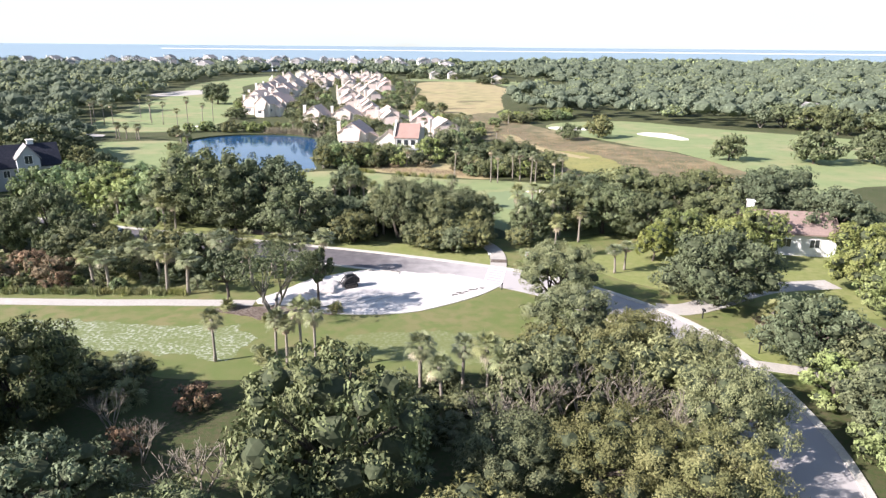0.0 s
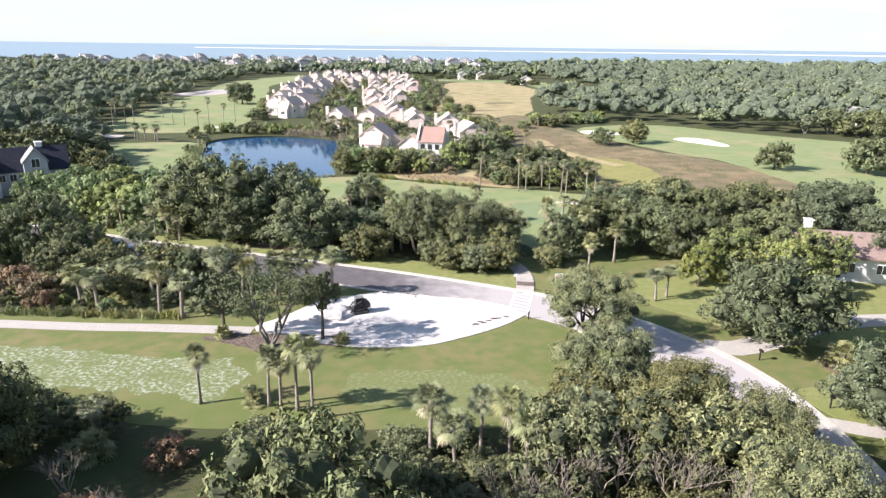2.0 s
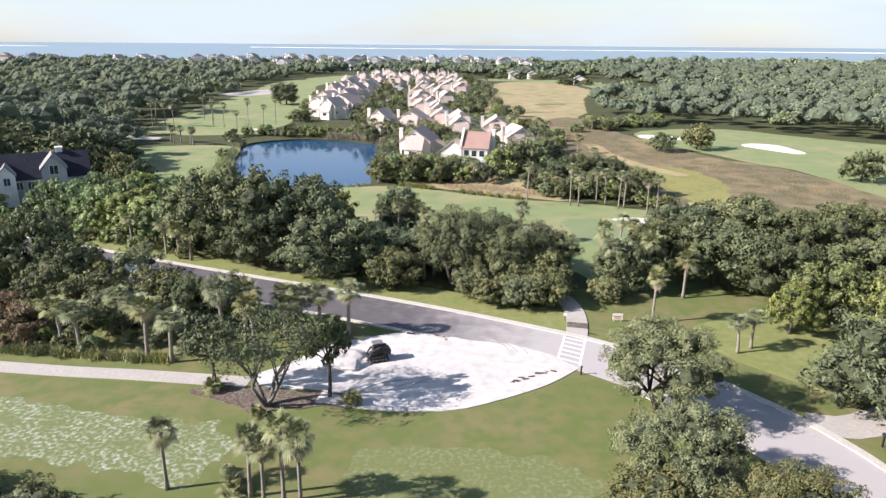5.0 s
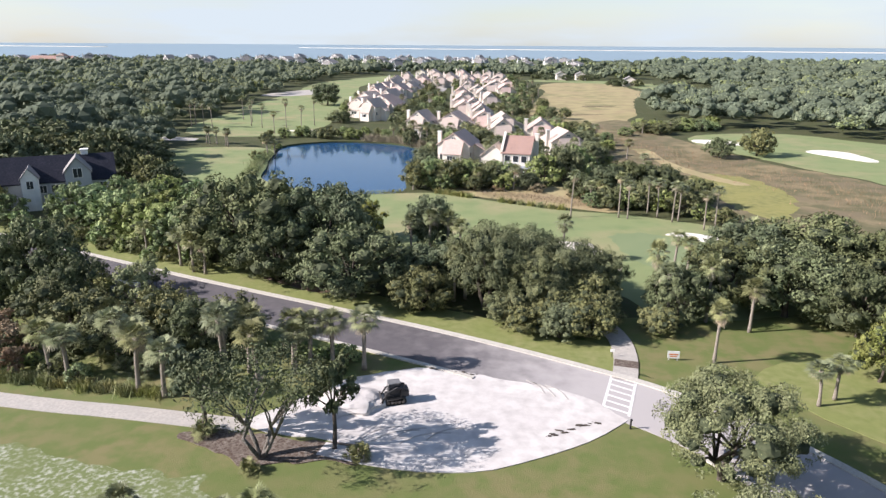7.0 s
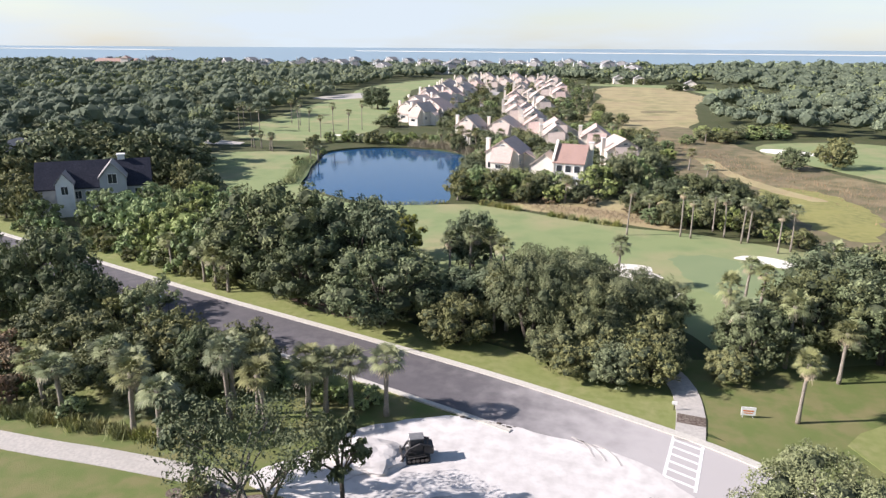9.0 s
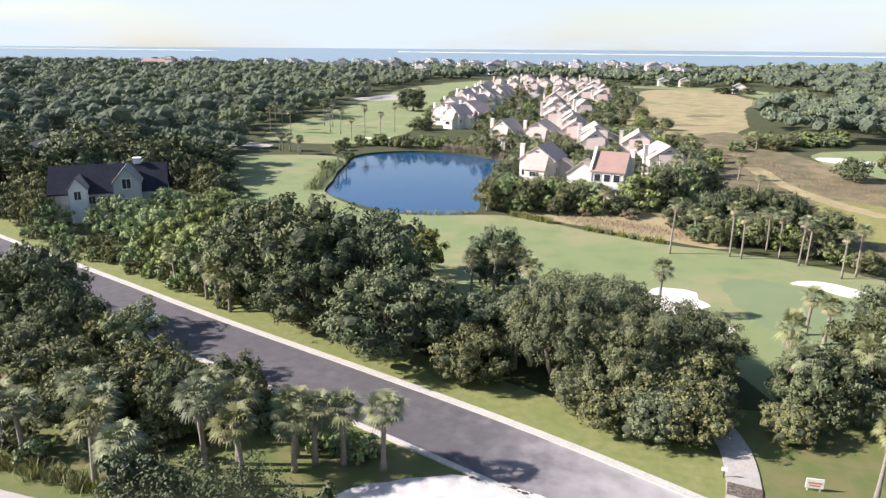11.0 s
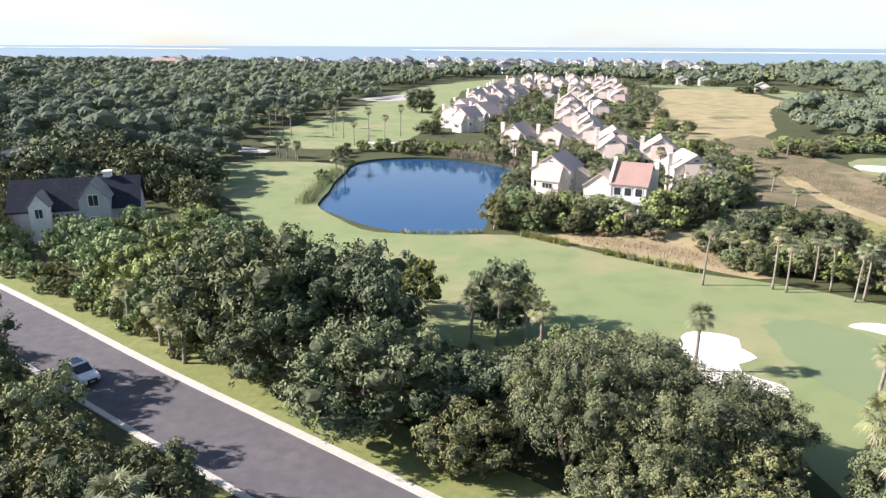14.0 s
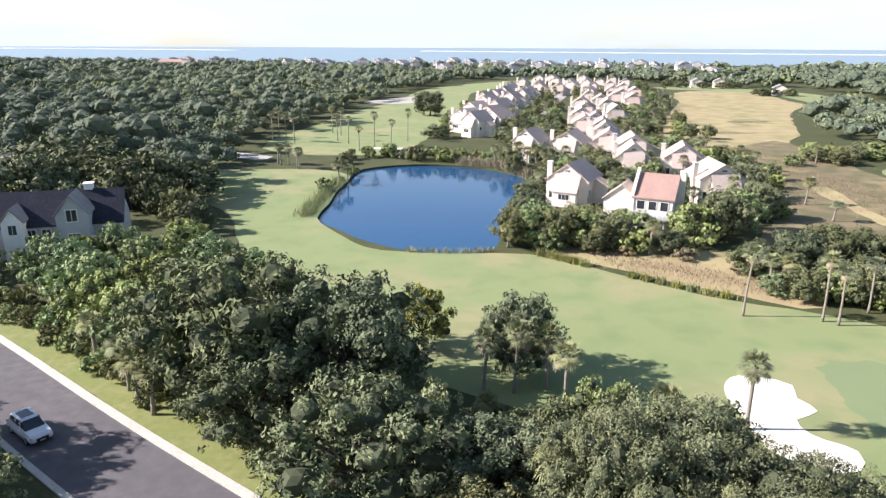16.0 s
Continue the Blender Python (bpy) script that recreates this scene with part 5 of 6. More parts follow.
def lean_to(root, x0, w, y0, depth, high, low, wall, roof):
    """A front bay under one steep roof slope that falls away from the main wall."""
    a, b = x0 - w / 2, x0 + w / 2
    y1 = y0 - depth
    vs = [(a, y0 + 0.1, -0.3), (b, y0 + 0.1, -0.3), (b, y1, -0.3), (a, y1, -0.3), (a, y0 + 0.1, high), (b, y0 + 0.1, high), (b, y1, low), (a, y1, low)]
    fs = [(3, 2, 6, 7), (2, 1, 5, 6), (0, 3, 7, 4), (7, 6, 5, 4), (1, 0, 4, 5), (0, 1, 2, 3)]
    part("bay_wall", mesh_from("bay_wall", vs, fs, [wall]), root)
    k = (high - low) / depth
    o = 0.3
    q = [(a - o, y0 - 0.02, high + 0.06), (b + o, y0 - 0.02, high + 0.06), (b + o, y1 - o, low - k * o + 0.06), (a - o, y1 - o, low - k * o + 0.06)]
    vs = q + [(x, y, z + 0.16) for x, y, z in q]
    part("bay_roof", mesh_from("bay_roof", vs, [(3, 2, 1, 0), (4, 7, 6, 5)][::-1] + [(0, 1, 5, 4), (1, 2, 6, 5), (2, 3, 7, 6), (3, 0, 4, 7)], [roof]), root)


def villa(w, d, h, rise, wall, roof, label, hip=0.0, wing=0.0):
    """A two-storey seaside villa: gabled body, chimney, windows, small vents and a lower wing."""
    root = thing("house", 0, 0, -50, 0, label, "house", "village houses")
    part("wall", gable_wall("wall", w, d, h, rise * 0.96, wall), root)
    part("roof", roof_mesh("roof", w, d, h + 0.1, rise, 0.35, roof), root)
    lean_to(root, w * 0.02, w * 0.56, -d / 2, 2.4, h + rise * 0.42, h * 0.66, wall, roof)
    chimney(root, -w / 2 - 0.35, -d * 0.22, h + rise * 0.95, wall)
    part("wing", gable_wall("wing", d * 0.6, w * 0.3, h * 0.75, rise * 0.45, wall, x0=w * 0.5, y0=d * 0.1), root)
    part("wing_roof", roof_mesh("wing_roof", d * 0.6, w * 0.34, h * 0.75 + 0.06, rise * 0.47, 0.2, roof, x0=w * 0.5, y0=d * 0.1), root)
    add_window(root, w * 0.02, -d / 2 - 2.43, h * 0.42, w * 0.26, 1.2, "y-", 2)
    add_window(root, 0, -d / 2 - 0.03, h + rise * 0.60, 1.1, 0.45, "y-", 1)
    add_window(root, -w * 0.38, -d / 2 - 0.03, h * 0.4, 0.9, 1.6, "y-", 0)
    for k in (-0.25, 0.25):
        add_window(root, w / 2 + 0.03, d * k - d * 0.12, h * 0.55, 1.0, 1.2, "x+", 0)
        add_window(root, -w / 2 - 0.03, d * k, h * 0.55, 1.1, 1.2, "x-", 0)
    return root


V1 = villa(9.0, 10.0, 5.2, 3.4, M_CREAM, M_ROOF_PINK, "cream two-storey house with a pinkish shingle roof and chimney")
V2 = villa(9.5, 10.5, 5.4, 3.2, M_BEIGE, M_ROOF_TAN, "beige two-storey house with a tan shingle roof")
V3 = villa(8.0, 9.0, 5.6, 3.6, M_CREAM, M_ROOF_TAN, "cream house with a steep tan roof and tall chimney")
HOUSES = ((-26, 203, -8, 0), (0, 214, 18, 1), (-7, 239, 5, 0), (-20, 254, 12, 1), (-30, 276, 8, 2), (-36, 254, -5, 1), (-46, 250, -10, 2), (-75, 293, -20, 2), (-78, 322, -15, 0), (-85, 358, -12, 1), (-92, 403, -10, 0), (-101, 389, -15, 2), (-97, 455, -5, 1), (-118, 496, 0, 0), (-105, 519, 5, 2), (-88, 499, 10, 1), (-38, 312, 8, 0), (-48, 350, 12, 1), (-35, 341, 20, 2), (-36, 418, 15, 0), (-49, 405, 10, 1), (-62, 454, 5, 2), (-54, 489, 12, 0), (-85, 529, -5, 1), (-72, 567, 0, 2), (-51, 516, 10, 1), (-95, 635, 0, 0), (-118, 624, -5, 1), (-90, 338, -18, 1), (-83, 305, -16, 1), (-96, 374, -14, 0), (-46, 330, 12, 0), (-33, 293, 10, 0), (-42, 372, 14, 2), (-45, 432, 10, 1), (-106, 440, -8, 2), (-112, 470, -6, 1), (-70, 520, 3, 0), (-18, 233, 10, 2), (-27, 262, 6, 0), (-40, 300, 12, 1), (-55, 385, 8, 0), (-58, 425, 10, 2), (-66, 480, 6, 1), (-62, 540, 8, 0), (-78, 548, -4, 2), (-92, 560, -4, 0), (-105, 575, 0, 1), (-122, 545, 0, 2), (-90, 420, -10, 2), (-104, 418, -12, 0), (-72, 308, -18, 0), (-82, 345, -16, 2), (-100, 500, -4, 0), (-45, 455, 12, 1), (-40, 475, 12, 0), (-56, 580, 4, 1), (-68, 605, 4, 2))
for x, y, turn, k in HOUSES:
    put((V1, V2, V3)[k], x, y, 0.92, turn)
rng = random.Random(5)
for i in range(420):
    y = 196 + 330 * rng.random() ** 1.3
    x = -8 - (y - 200) * 0.2 + rng.uniform(-34, 30)
    street = -24 - (y - 205) * 0.212
    if abs(x - street) < 6 or inside(x, y, POND) or any(math.hypot(x - h[0], y - h[1] - 1) < 7.6 for h in HOUSES) or math.hypot(x + 10, y - 189) < 12:
        continue
    if i % 3 == 0:
        put(PALM[i % 4], x, y, 1.0, None, rng.uniform(0.55, 0.95))
    else:
        put((VINE[i % 3], PALE[i % 2], VINE[i % 2])[i % 3], x, y, (0.8, 0.6, 0.7)[i % 3], None, rng.uniform(0.45, 0.75), label="dark garden shrub between the village houses")

# the red-roofed house by the pond, with an open deck
red = thing("house", -9.5, 189, 0, -6, "pale house with red-brown roof and open wooden deck", "house", "village houses")
part("wall", gable_wall("wall", 8.0, 6.4, 5.4, 3.4, M_CREAM, z0=-0.3), red).matrix_basis = pose(0, 0, 0, 0, 0, 90)
part("roof", roof_mesh("roof", 8.0, 6.4, 5.5, 3.5, 0.3, M_ROOF_RED), red).matrix_basis = pose(0, 0, 0, 0, 0, 90)
part("wing", gable_wall("wing", 6.0, 5.0, 4.2, 2.6, M_CREAM, z0=-0.3), red).matrix_basis = pose(-5.6, 0.6, 0, 0, 0, 0)
part("wing_roof", roof_mesh("wing_roof", 6.0, 5.0, 4.3, 2.7, 0.3, M_ROOF_TAN), red).matrix_basis = pose(-5.6, 0.6, 0, 0, 0, 0)
part("parapet_wall", gable_wall("parapet_wall", 8.4, 0.5, 6.2, 3.6, M_CREAM, z0=-0.3), red).matrix_basis = pose(-3.3, 0, 0, 0, 0, 90)
part("deck", box_mesh("deck", 1.2, -5.2, 2.6, 7.6, 2.6, 0.2, M_GREY), red, "grey wooden deck")
for k in range(4):
    part("deck_post", box_mesh("deck_post", -2.4 + k * 2.4, -6.3, 1.2, 0.18, 0.18, 2.7, M_WHITE), red)
for k in range(9):
    part("baluster", box_mesh("baluster", -2.5 + k * 0.93, -6.42, 3.15, 0.08, 0.06, 0.9, M_WHITE), red)
part("rail", box_mesh("rail", 1.2, -6.42, 3.65, 7.6, 0.12, 0.1, M_WHITE), red)
for k in range(3):
    add_window(red, -1.9 + k * 1.9, -4.03, 4.2, 1.3, 1.5, "y-", 0)
add_window(red, 3.23, -1.0, 4.0, 1.3, 1.3, "x+", 1)
chimney(red, 3.7, 1.8, 9.2, M_CREAM)

# dark-roofed grey house beyond the vine thicket
manor = thing("house", -87, 144, 0, 12, "grey-sided house with a dark slate roof and white dormer", "house")
part("wall", gable_wall("wall", 9.0, 20.0, 4.6, 3.9, M_GREY, y0=2.5), manor)
part("roof", roof_mesh("roof", 9.0, 20.0, 4.7, 4.1, 0.5, M_ROOF_DARK, y0=2.5), manor)
manor.matrix_basis = pose(-89.6, 142.6, 0, 0, 0, 127) @ Matrix.Diagonal((0.9, 0.9, 1.02, 1))
part("gable", gable_wall("gable", 4.6, 5.0, 6.4, 2.6, M_GREY, x0=0, y0=0), manor).matrix_basis = pose(-4.6, -1.0, 0, 0, 0, -90)
part("gable_roof", roof_mesh("gable_roof", 4.6, 5.4, 6.5, 2.7, 0.3, M_ROOF_GREY), manor).matrix_basis = pose(-4.4, -1.0, 0, 0, 0, -90)
part("gable", gable_wall("gable", 3.0, 4.0, 5.6, 1.8, M_WHITE), manor).matrix_basis = pose(-4.4, 7.6, 0, 0, 0, -90)
part("gable_roof", roof_mesh("gable_roof", 3.0, 4.4, 5.7, 1.9, 0.25, M_ROOF_GREY), manor).matrix_basis = pose(-4.2, 7.6, 0, 0, 0, -90)
add_window(manor, -6.43, 7.6, 4.6, 1.2, 1.4, "x-", 1)
add_window(manor, -7.13, -1.0, 6.3, 1.6, 1.7, "x-", 1)
add_window(manor, -7.13, -1.0, 3.2, 1.7, 1.2, "x-", 2)
for k in (-5.3, 3.5, 5.6):
    add_window(manor, -4.53, k, 3.4, 1.3, 1.4, "x-", 1)
chimney(manor, 0.6, -2.5, 9.4, M_WHITE, 1.6)
part("deck", box_mesh("deck", -6.0, -6.5, 2.2, 2.6, 6.0, 0.2, M_GREY), manor)
for k in range(7):
    part("baluster", box_mesh("baluster", -7.2, -9.3 + k * 0.95, 2.8, 0.08, 0.08, 1.0, M_WHITE), manor)
part("rail", box_mesh("rail", -7.2, -6.5, 3.3, 0.1, 6.0, 0.1, M_WHITE), manor)
for k in (-9.0, -4.0):
    part("deck_post", box_mesh("deck_post", -7.1, k, 1.0, 0.2, 0.2, 2.3, M_WHITE), manor)

# white house behind the right-hand garden
cot = thing("house", 52.5, 101, 0, 80, "white low house with a red-brown roof and chimney", "house")
part("wall", gable_wall("wall", 8.0, 14.0, 3.4, 2.4, M_WHITE), cot)
part("roof", roof_mesh("roof", 8.0, 14.0, 3.5, 2.5, 0.5, M_ROOF_BROWN), cot)
for k in (-4, 0, 4):
    add_window(cot, -4.03, k, 2.0, 1.4, 1.3, "x-", 1)
chimney(cot, 1.0, 4.4, 7.0, M_WHITE, 1.1)
for x, y, turn, w in ((-140, 168, 20, 12), (161, 300, 0, 12), (182, 306, 10, 14), (-132, 640, 0, 12), (7, 634, 5, 9), (-9, 631, 8, 10), (42, 560, 0, 9)):
    hs = thing("house", x, y, 0, turn, "pale grey-roofed house among trees", "house", "outlying houses")
    part("wall", gable_wall("wall", 8, w, 4.6, 2.2, M_BEIGE), hs)
    part("roof", roof_mesh("roof", 8, w, 4.7, 2.3, 0.4, M_ROOF_GREY), hs)
    for k in (-0.25, 0.25):
        add_window(hs, w * 0 + 8 * k, -w / 2 - 0.03, 3, 1.2, 1.4, "y-", 1)
SH = villa(13, 12, 8.0, 3.2, M_WHITE, M_ROOF_GREY, "white beach house on the shore")
tagged(SH, group="beach houses")
for k in range(44):
    x = -440 + k * 10.4 + 5 * math.sin(k * 2.3)
    y = 980 + x * 0.02 + 34 * math.sin(k * 1.7) - 110 * (k % 3 == 1)
    put(SH, x, y, 1.0 + 0.25 * math.sin(k * 3.1), 25 * math.sin(k), 1.05 + 0.2 * math.sin(k * 1.3))

for k in range(20):
    x = -640 + k * 24 + 9 * math.sin(k * 2.9)
    put(SH, x, 752 + 26 * math.sin(k * 1.9) + 60 * (k % 2), 0.95 + 0.2 * math.sin(k * 2.1), 30 * math.sin(k * 1.4), 1.15 + 0.15 * math.sin(k))
hotel = thing("hotel", -545, 690, 0, 8, "long pale hotel with red-brown roofs among trees", "hotel")
part("wall", gable_wall("wall", 14, 46, 10.5, 3.0, M_BEIGE), hotel).matrix_basis = pose(0, 0, 0, 0, 0, 90)
part("roof", roof_mesh("roof", 14, 46, 10.6, 3.2, 0.6, M_ROOF_RED), hotel).matrix_basis = pose(0, 0, 0, 0, 0, 90)
part("tower", gable_wall("tower", 9, 9, 14.0, 2.6, M_BEIGE, x0=12, y0=-4), hotel)
part("tower_roof", roof_mesh("tower_roof", 9, 9, 14.1, 2.8, 0.5, M_ROOF_RED, hip=3.5, x0=12, y0=-4), hotel)
for k in range(9):
    add_window(hotel, -19 + k * 3.2, -7.03, 7.6, 1.8, 1.8, "y-", 1)

# village street
strip("street", [(-24, 205), (-30, 232), (-44, 275), (-58, 318), (-68, 370), (-78, 430), (-86, 500)], 7.0, 0.06, M_ROAD_OLD, 0.3, "grey village street between the houses", "road", step=4)

# ---- crossing, signs, loader, car ----
cross = thing("crosswalk", 7.6, 86.3, 0.0, -9.8, "worn white painted crosswalk with slanting bars", "crosswalk", "", "structure")
for sx in (-1.1, 1.1):
    part("edge_line", box_mesh("edge_line", sx, -0.28 * sx, 0.062, 0.24, 6.0, 0.012, M_PAINT), cross)
for k in range(6):
    ob = part("bar", box_mesh("bar", 0, 0, 0.067, 2.3, 0.22, 0.012, M_PAINT), cross)
    ob.matrix_basis = pose(0, -2.55 + k * 1.02, 0, 0, 0, -15)
brick = strip("brick_band", [(8.5, 91.8), (8.65, 93.3)], 2.25, 0.13, M_MULCH, 0.2, "dark brick band across the cart path", "paving")

sign = thing("sign_board", 13.1, 94.4, 0, 6, "white and orange notice board on short posts", "sign")
part("board", box_mesh("board", 0, 0, 0.62, 1.15, 0.06, 0.75, M_WHITE, 0.01), sign)
M_ORANGE = material("orange_paint", (0.62, 0.20, 0.06), (0.55, 0.17, 0.05), 3.0, 0.6)
part("writing", box_mesh("writing", 0, -0.036, 0.66, 0.85, 0.008, 0.12, M_ORANGE), sign)
part("writing", box_mesh("writing", 0, -0.036, 0.46, 0.7, 0.008, 0.09, M_ORANGE), sign)
for k in (-0.4, 0.4):
    part("post", box_mesh("post", k, 0.05, 0.3, 0.08, 0.05, 0.75, M_WHITE), sign)
small = thing("sign_board", 7.3, 93.9, 0, 0, "small white sign on a dark post", "sign")
part("board", box_mesh("board", 0, 0, 0.75, 0.42, 0.05, 0.3, M_WHITE, 0.01), small)
part("post", box_mesh("post", 0, 0.04, 0.3, 0.07, 0.05, 0.8, M_BLACK), small)
for x, y, h in ((8.1, 81.0, 0.9), (30.4, 72.0, 1.1), (32.8, 62.8, 1.2)):
    pst = thing("mailbox" if x > 20 else "bollard", x, y, 0, 15, "dark mailbox on a roadside post" if x > 20 else "low dark path bollard", "mailbox" if x > 20 else "bollard")
    part("post", box_mesh("post", 0, 0, h / 2 - 0.1, 0.12, 0.12, h, M_BLACK, 0.01), pst)
    part("box", box_mesh("box", 0, -0.1, h, 0.24 if x > 20 else 0.18, 0.5 if x > 20 else 0.2, 0.26 if x > 20 else 0.12, M_BLACK, 0.03), pst)

# sand heap
bm = bmesh.new()
bmesh.ops.create_icosphere(bm, subdivisions=4, radius=1.0)
for v in bm.verts:
    n1 = noise.noise(v.co * 2.2) * 0.16 + noise.noise(v.co * 6) * 0.05
    v.co *= 1 + n1
    v.co = Vector((v.co.x * 2.9, v.co.y * 2.2, max(v.co.z, -0.1) * 0.95))
tagged(new("sand_mound", bm_mesh("sand_mound", bm, M_SAND)), "grey-white heap of fresh sand", "sand heap").location = (-14.8, 80.6, 0.06)

M_SOIL = material("dark_soil", (0.055, 0.045, 0.038), (0.10, 0.085, 0.07), 3.0, 0.95, None, 1.0, 0.6, 20.0)

# wheel tracks pressed up in the sand
M_TRACK = material("damp_sand", (0.40, 0.37, 0.34), (0.47, 0.44, 0.41), 1.0, 0.95, None, 1.0, 0.4, 10.0)
for k in range(9):
    x0, y0, bend = ((-12.5, 75.4, 0.9), (-11.6, 75.2, 1.1), (-10.2, 75.6, 0.8), (-9.4, 75.3, 1.2), (1.2, 85.2, -0.6), (2.1, 84.9, -0.8), (-15.6, 77.2, 1.0), (-7.5, 76.2, 0.9), (3.2, 84.6, -0.7))[k]
    strip("wheel_track", [(x0, y0), (x0 + bend * 0.6, y0 + 1.0), (x0 + bend * 1.7, y0 + 1.9), (x0 + bend * 3.0, y0 + 2.3)], 0.16, 0.10, M_TRACK, 0.08, "raised wheel track in the trampled sand", "wheel track", step=0.6)
rng = random.Random(77)
CLODS = [(-9.8 + k * 0.42, 88.2 - k * 0.05 + rng.uniform(-0.25, 0.25), rng.uniform(0.1, 0.3)) for k in range(12)]
CLODS += [(1.6 + k * 0.21, 78.7 + k * 0.14 + rng.uniform(-0.35, 0.35), rng.uniform(0.08, 0.26)) for k in range(20)]
for x, y, s in CLODS:
    bm = bmesh.new()
    bmesh.ops.create_icosphere(bm, subdivisions=2, radius=s)
    for v in bm.verts:
        v.co *= 0.75 + noise.noise(v.co * 7 + Vector((x, y, 0))) * 0.7
        v.co = Vector((v.co.x * 1.6, v.co.y * 0.7, max(v.co.z, -0.05) * 0.45))
    ob = tagged(new("debris_clod", bm_mesh("debris_clod", bm, M_SOIL)), "dark clod of soil at the lot's edge", "soil clod", "soil clods")
    ob.location = (x, y, 0.07)

# ---- compact track loader on the sand ----
M_RUBBER = material("track_rubber", (0.025, 0.025, 0.026), (0.045, 0.042, 0.040), 4.0, 0.9, None, 1, 0.6, 25.0)
M_LOADER = material("charcoal_paint", (0.035, 0.034, 0.036), (0.06, 0.056, 0.054), 2.0, 0.45)
M_STEEL = material("worn_steel", (0.16, 0.15, 0.14), (0.10, 0.09, 0.085), 5.0, 0.5, metal=0.6)
M_GREYPAINT = material("pale_grey_paint", (0.20, 0.20, 0.20), (0.15, 0.15, 0.15), 3.0, 0.5)
loader = thing("track_loader", -11.4, 81.5, 0.075, 205, "black compact track loader with a bucket on white sand", "loader")
loader.scale = (0.86, 0.86, 0.86)
for sy in (-0.72, 0.72):
    # belt: a rounded band round the rollers
    outline = []
    for k in range(9):
        a = math.pi / 2 + math.pi * k / 8
        outline.append((-0.75 + 0.34 * math.cos(a), 0.36 + 0.34 * math.sin(a)))
    for k in range(9):
        a = -math.pi / 2 + math.pi * k / 8
        outline.append((0.72 + 0.27 * math.cos(a), 0.29 + 0.27 * math.sin(a)))
    n = len(outline)
    vs = [(x, sy - 0.2, z) for x, z in outline] + [(x, sy + 0.2, z) for x, z in outline]
    inn = [(x * 0.9, z * 0.78 + 0.07) for x, z in outline]
    vs += [(x, sy - 0.2, z) for x, z in inn] + [(x, sy + 0.2, z) for x, z in inn]
    fs = []
    for k in range(n):
        j = (k + 1) % n
        fs += [(k, j, n + j, n + k), (2 * n + k, 3 * n + k, 3 * n + j, 2 * n + j), (k, 2 * n + k, 2 * n + j, j), (n + k, n + j, 3 * n + j, 3 * n + k)]
    tr = part("track", mesh_from("track", vs, fs, [M_RUBBER]), loader, "black rubber track")
    for k in range(5):
        v, f = tube([(-0.75 + k * 0.37, sy - 0.17, 0.28), (-0.75 + k * 0.37, sy + 0.17, 0.28)], [0.17, 0.17], 12)
        part("roller", mesh_from("roller", v, f, [M_STEEL]), tr)
bm = bmesh.new()
box_into(bm, -0.1, 0, 0.62, 2.0, 1.0, 0.6)
part("chassis", bm_mesh("chassis", bm, M_LOADER, 0.05), loader)
bm = bmesh.new()
vv = box_into(bm, -0.98, 0, 1.1, 0.85, 1.3, 0.85)
for q in vv:
    if q.co.z > 1.3 and q.co.x < -1:
        q.co.z -= 0.18
part("engine_hood", bm_mesh("engine_hood", bm, M_LOADER, 0.06), loader)
cab = part("cab", box_mesh("cab", 0.02, 0, 1.25, 1.15, 0.95, 0.75, M_LOADER, 0.04), loader)
for sx in (-0.5, 0.55):
    for sy in (-0.42, 0.42):
        part("cab_post", box_mesh("cab_post", sx, sy, 1.85, 0.08, 0.08, 0.5, M_LOADER), cab)
part("cab_roof", box_mesh("cab_roof", 0.02, 0, 2.12, 1.25, 1.02, 0.1, M_GREYPAINT, 0.04), cab, "grey cab roof")
part("cab_glass", box_mesh("cab_glass", 0.56, 0, 1.85, 0.03, 0.74, 0.44, M_GLASS), cab)
for sy in (-0.43, 0.43):
    part("side_screen", box_mesh("side_screen", 0.02, sy, 1.85, 0.95, 0.02, 0.42, M_GLASS), cab)
for sy in (-0.62, 0.62):
    v, f = tube([(-1.15, sy, 1.45), (-0.2, sy, 1.72), (0.75, sy, 1.25), (1.25, sy, 0.45)], [0.1, 0.11, 0.1, 0.08], 6)
    arm = part("lift_arm", mesh_from("lift_arm", v, f, [M_LOADER]), loader)
    v, f = tube([(0.1, sy * 0.9, 0.75), (0.75, sy * 0.9, 1.15)], [0.05, 0.04], 8)
    part("cylinder", mesh_from("cylinder", v, f, [M_STEEL]), arm, "steel hydraulic cylinder")
prof = [(1.25, 0.75), (1.2, 0.35), (1.35, 0.06), (2.05, 0.0), (2.05, 0.05), (1.45, 0.14), (1.32, 0.38), (1.36, 0.75)]
vs = [(x, -0.95, z) for x, z in prof] + [(x, 0.95, z) for x, z in prof]
n = len(prof)
fs = [(k, (k + 1) % n, n + (k + 1) % n, n + k) for k in range(n)]
buck = part("bucket", mesh_from("bucket", vs, fs, [M_STEEL]), loader, "worn steel bucket")
for sy in (-0.95, 0.95):
    vs = [(x, sy - 0.02, z) for x, z in ((1.25, 0.75), (1.2, 0.35), (1.35, 0.06), (2.05, 0.0))] + [(x, sy + 0.02, z) for x, z in ((1.25, 0.75), (1.2, 0.35), (1.35, 0.06), (2.05, 0.0))]
    part("bucket_cheek", mesh_from("bucket_cheek", vs, [(0, 1, 2, 3), (7, 6, 5, 4), (0, 4, 5, 1), (1, 5, 6, 2), (2, 6, 7, 3), (3, 7, 4, 0)], [M_STEEL]), buck)
v, f = tube([(-0.9, 0.4, 1.4), (-0.9, 0.4, 1.95)], [0.05, 0.05], 8)
part("exhaust", mesh_from("exhaust", v, f, [M_STEEL]), loader)
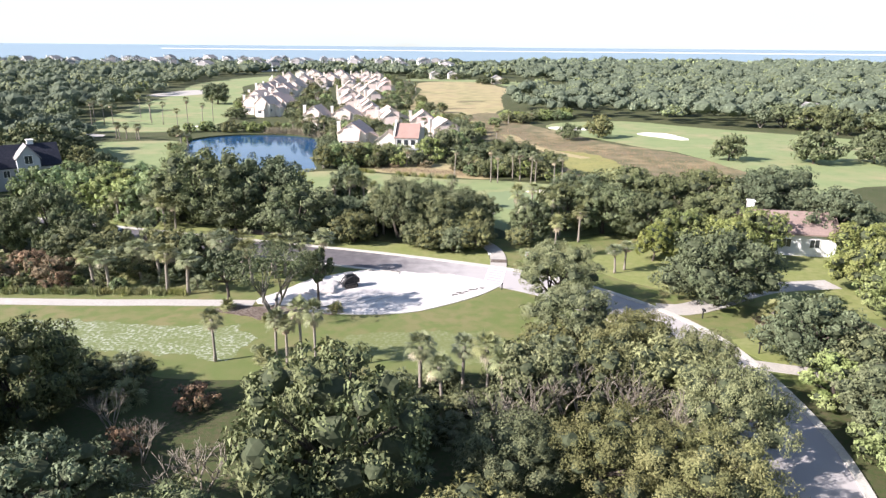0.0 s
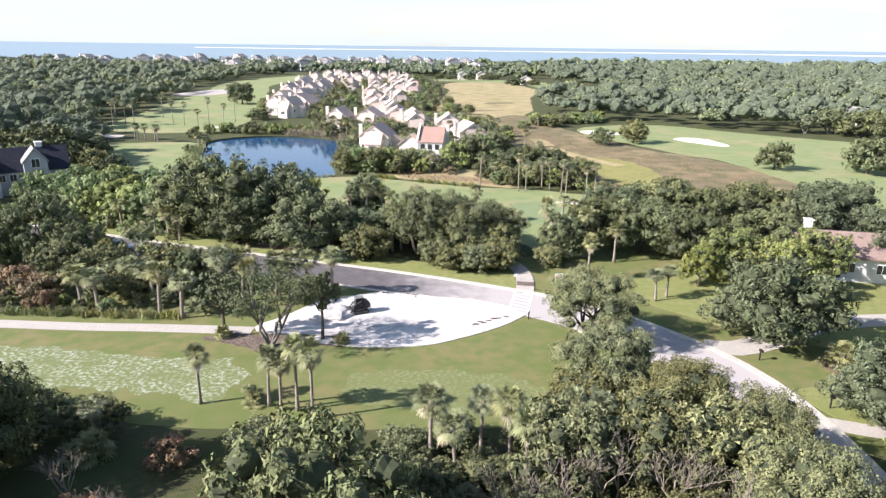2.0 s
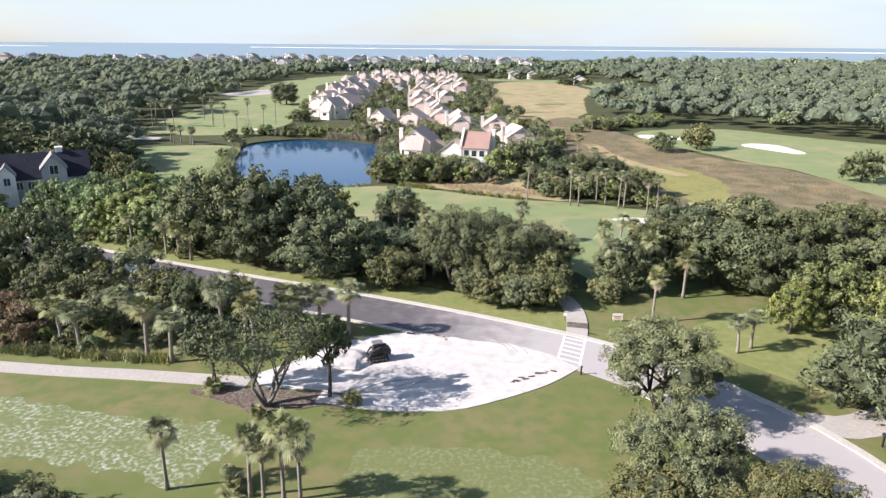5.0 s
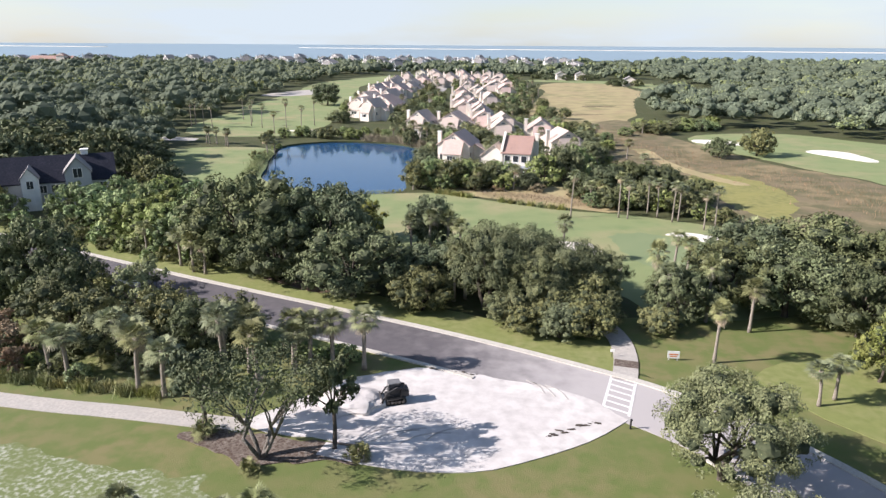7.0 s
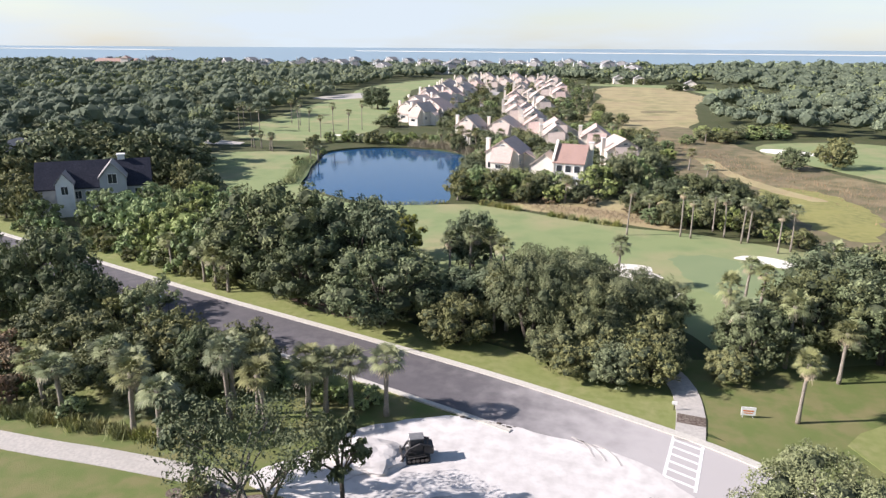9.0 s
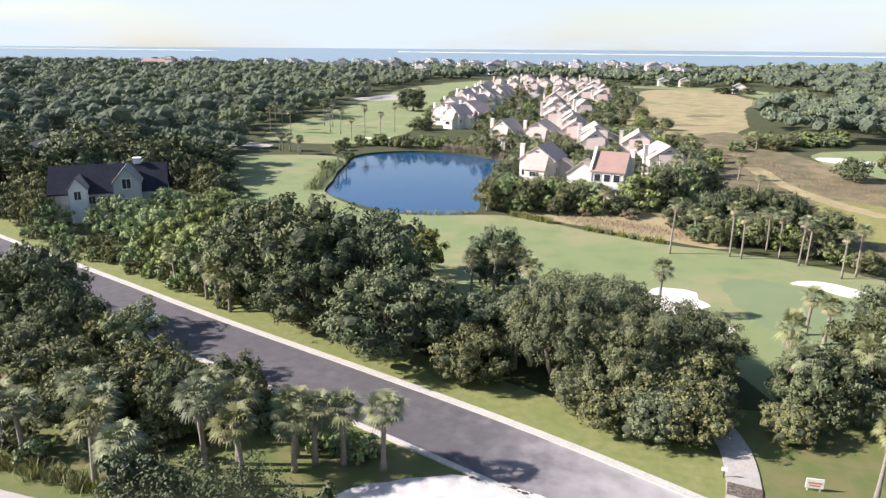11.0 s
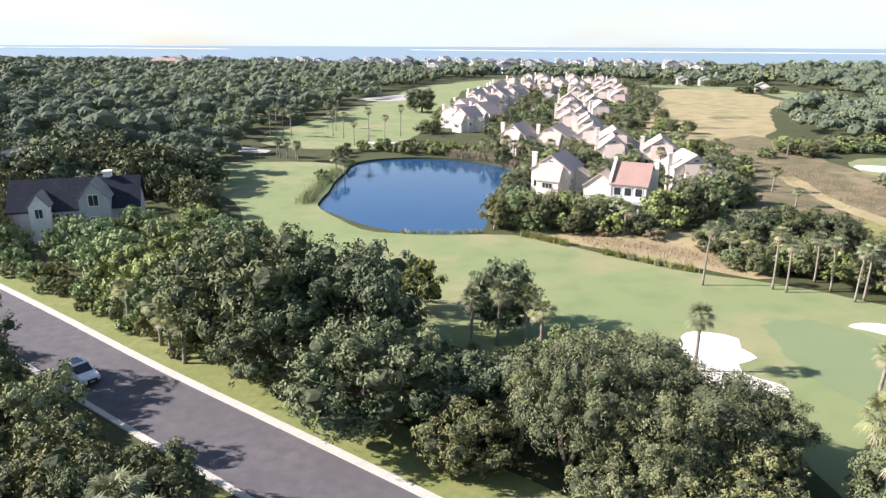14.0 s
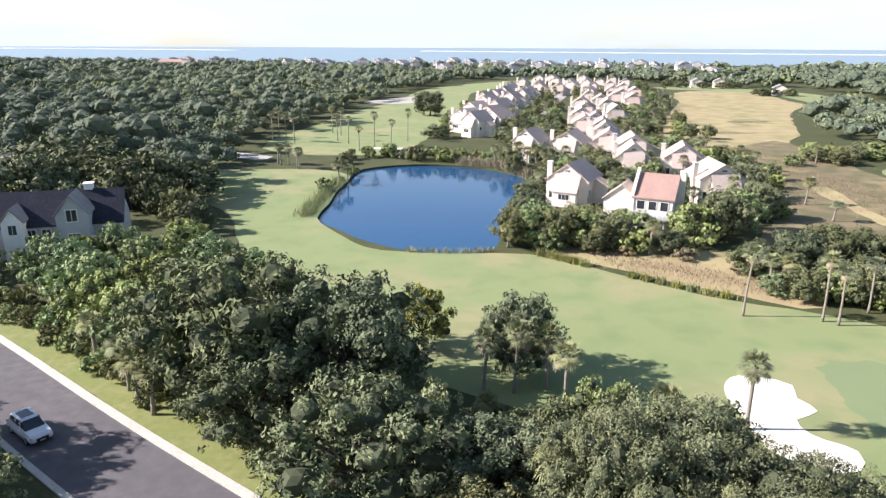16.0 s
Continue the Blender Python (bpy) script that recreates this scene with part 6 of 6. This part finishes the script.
for sy in (-0.35, 0.35):
    part("headlight", box_mesh("headlight", 0.62, sy, 2.1, 0.08, 0.16, 0.1, M_WHITE, 0.02), loader)

# ---- white car on the road ----
M_CAR = material("white_car_paint", (0.80, 0.80, 0.80), (0.76, 0.76, 0.77), 2.0, 0.22, spec=0.6)
M_TYRE = material("tyre_rubber", (0.02, 0.02, 0.02), (0.03, 0.03, 0.03), 5.0, 0.9)
M_RIM = material("alloy_rim", (0.45, 0.45, 0.46), (0.38, 0.38, 0.39), 5.0, 0.3, metal=0.8)
M_LAMP = material("lamp_glass", (0.55, 0.56, 0.58), (0.45, 0.46, 0.48), 8.0, 0.1, spec=0.7)
M_REDLAMP = material("tail_lamp", (0.45, 0.02, 0.02), (0.35, 0.02, 0.02), 8.0, 0.2, spec=0.6)


def loft(sections, mat, name):
    """A body through cross-sections (x, half width, low z, high z), with rounded shoulders."""
    vs, fs = [], []
    m = 8
    for x, w, lo_, hi_ in sections:
        md = lo_ + (hi_ - lo_) * 0.55
        for y, z in ((-w * 0.9, lo_), (-w, lo_ + (md - lo_) * 0.4), (-w, md), (-w * 0.88, hi_), (w * 0.88, hi_), (w, md), (w, lo_ + (md - lo_) * 0.4), (w * 0.9, lo_)):
            vs.append((x, y, z))
    for i in range(len(sections) - 1):
        for k in range(m):
            j = (k + 1) % m
            fs.append((i * m + k, i * m + j, (i + 1) * m + j, (i + 1) * m + k))
    fs.append(tuple(range(m - 1, -1, -1)))
    fs.append(tuple(range((len(sections) - 1) * m, len(sections) * m)))
    return mesh_from(name, vs, fs, [mat], smooth=False)


car = thing("car", -50.8, 102.7, 0.055, -17, "white estate car with a dark glass roof on asphalt", "car")
part("body", loft([(-2.2, 0.80, 0.42, 0.85), (-2.1, 0.88, 0.28, 0.98), (-1.2, 0.92, 0.24, 1.02), (0.5, 0.92, 0.24, 1.0), (1.3, 0.91, 0.25, 0.95), (1.95, 0.87, 0.28, 0.86), (2.2, 0.74, 0.38, 0.70)], M_CAR, "body"), car)
gl = part("greenhouse", loft([(-2.0, 0.70, 0.96, 1.05), (-1.55, 0.74, 0.96, 1.50), (-0.6, 0.76, 0.96, 1.60), (0.2, 0.74, 0.96, 1.55), (1.05, 0.72, 0.94, 1.02)], M_GLASS, "greenhouse"), car, "dark tinted side and wind screens")
part("roof", loft([(-1.75, 0.60, 1.42, 1.50), (-1.5, 0.66, 1.49, 1.56), (-0.6, 0.69, 1.585, 1.64), (0.1, 0.66, 1.55, 1.61), (0.3, 0.62, 1.48, 1.54)], M_CAR, "roof"), car, "white painted roof")
part("roof_glass", box_mesh("roof_glass", -0.62, 0, 1.64, 1.25, 0.92, 0.025, M_GLASS, 0.01), car, "dark glass sunroof")
for sy in (-0.73, 0.73):
    for x in (-1.45, -0.55, 0.25):
        part("pillar", box_mesh("pillar", x, sy, 1.24, 0.09, 0.06, 0.56, M_CAR), car)
    part("mirror", box_mesh("mirror", 0.75, sy * 1.36, 1.05, 0.16, 0.2, 0.14, M_CAR, 0.03), car)
    part("headlight", box_mesh("headlight", 2.03, sy * 0.92, 0.68, 0.22, 0.3, 0.14, M_LAMP, 0.03), car)
    part("tail_light", box_mesh("tail_light", -2.14, sy * 0.95, 0.82, 0.1, 0.34, 0.16, M_REDLAMP, 0.03), car)
part("grille", box_mesh("grille", 2.19, 0, 0.5, 0.06, 0.9, 0.26, M_BLACK, 0.02), car)
part("number_plate", box_mesh("number_plate", 2.225, 0, 0.42, 0.01, 0.4, 0.1, M_WHITE), car)
for sx in (-1.35, 1.35):
    for sy in (-0.8, 0.8):
        v, f = tube([(sx, sy - 0.11, 0.33), (sx, sy + 0.11, 0.33)], [0.33, 0.33], 18)
        wh = part("wheel", mesh_from("wheel", v, f, [M_TYRE]), car, "black tyre on an alloy rim")
        v, f = tube([(sx, sy - 0.125, 0.33), (sx, sy + 0.125, 0.33)], [0.21, 0.21], 14)
        part("rim", mesh_from("rim", v, f, [M_RIM]), wh)

# the patterns that were copied are no longer needed
for ob in [o for o in scene.objects if o.parent is None and o.location.z < -40]:
    for c in [*ob.children_recursive, ob]:
        bpy.data.objects.remove(c)
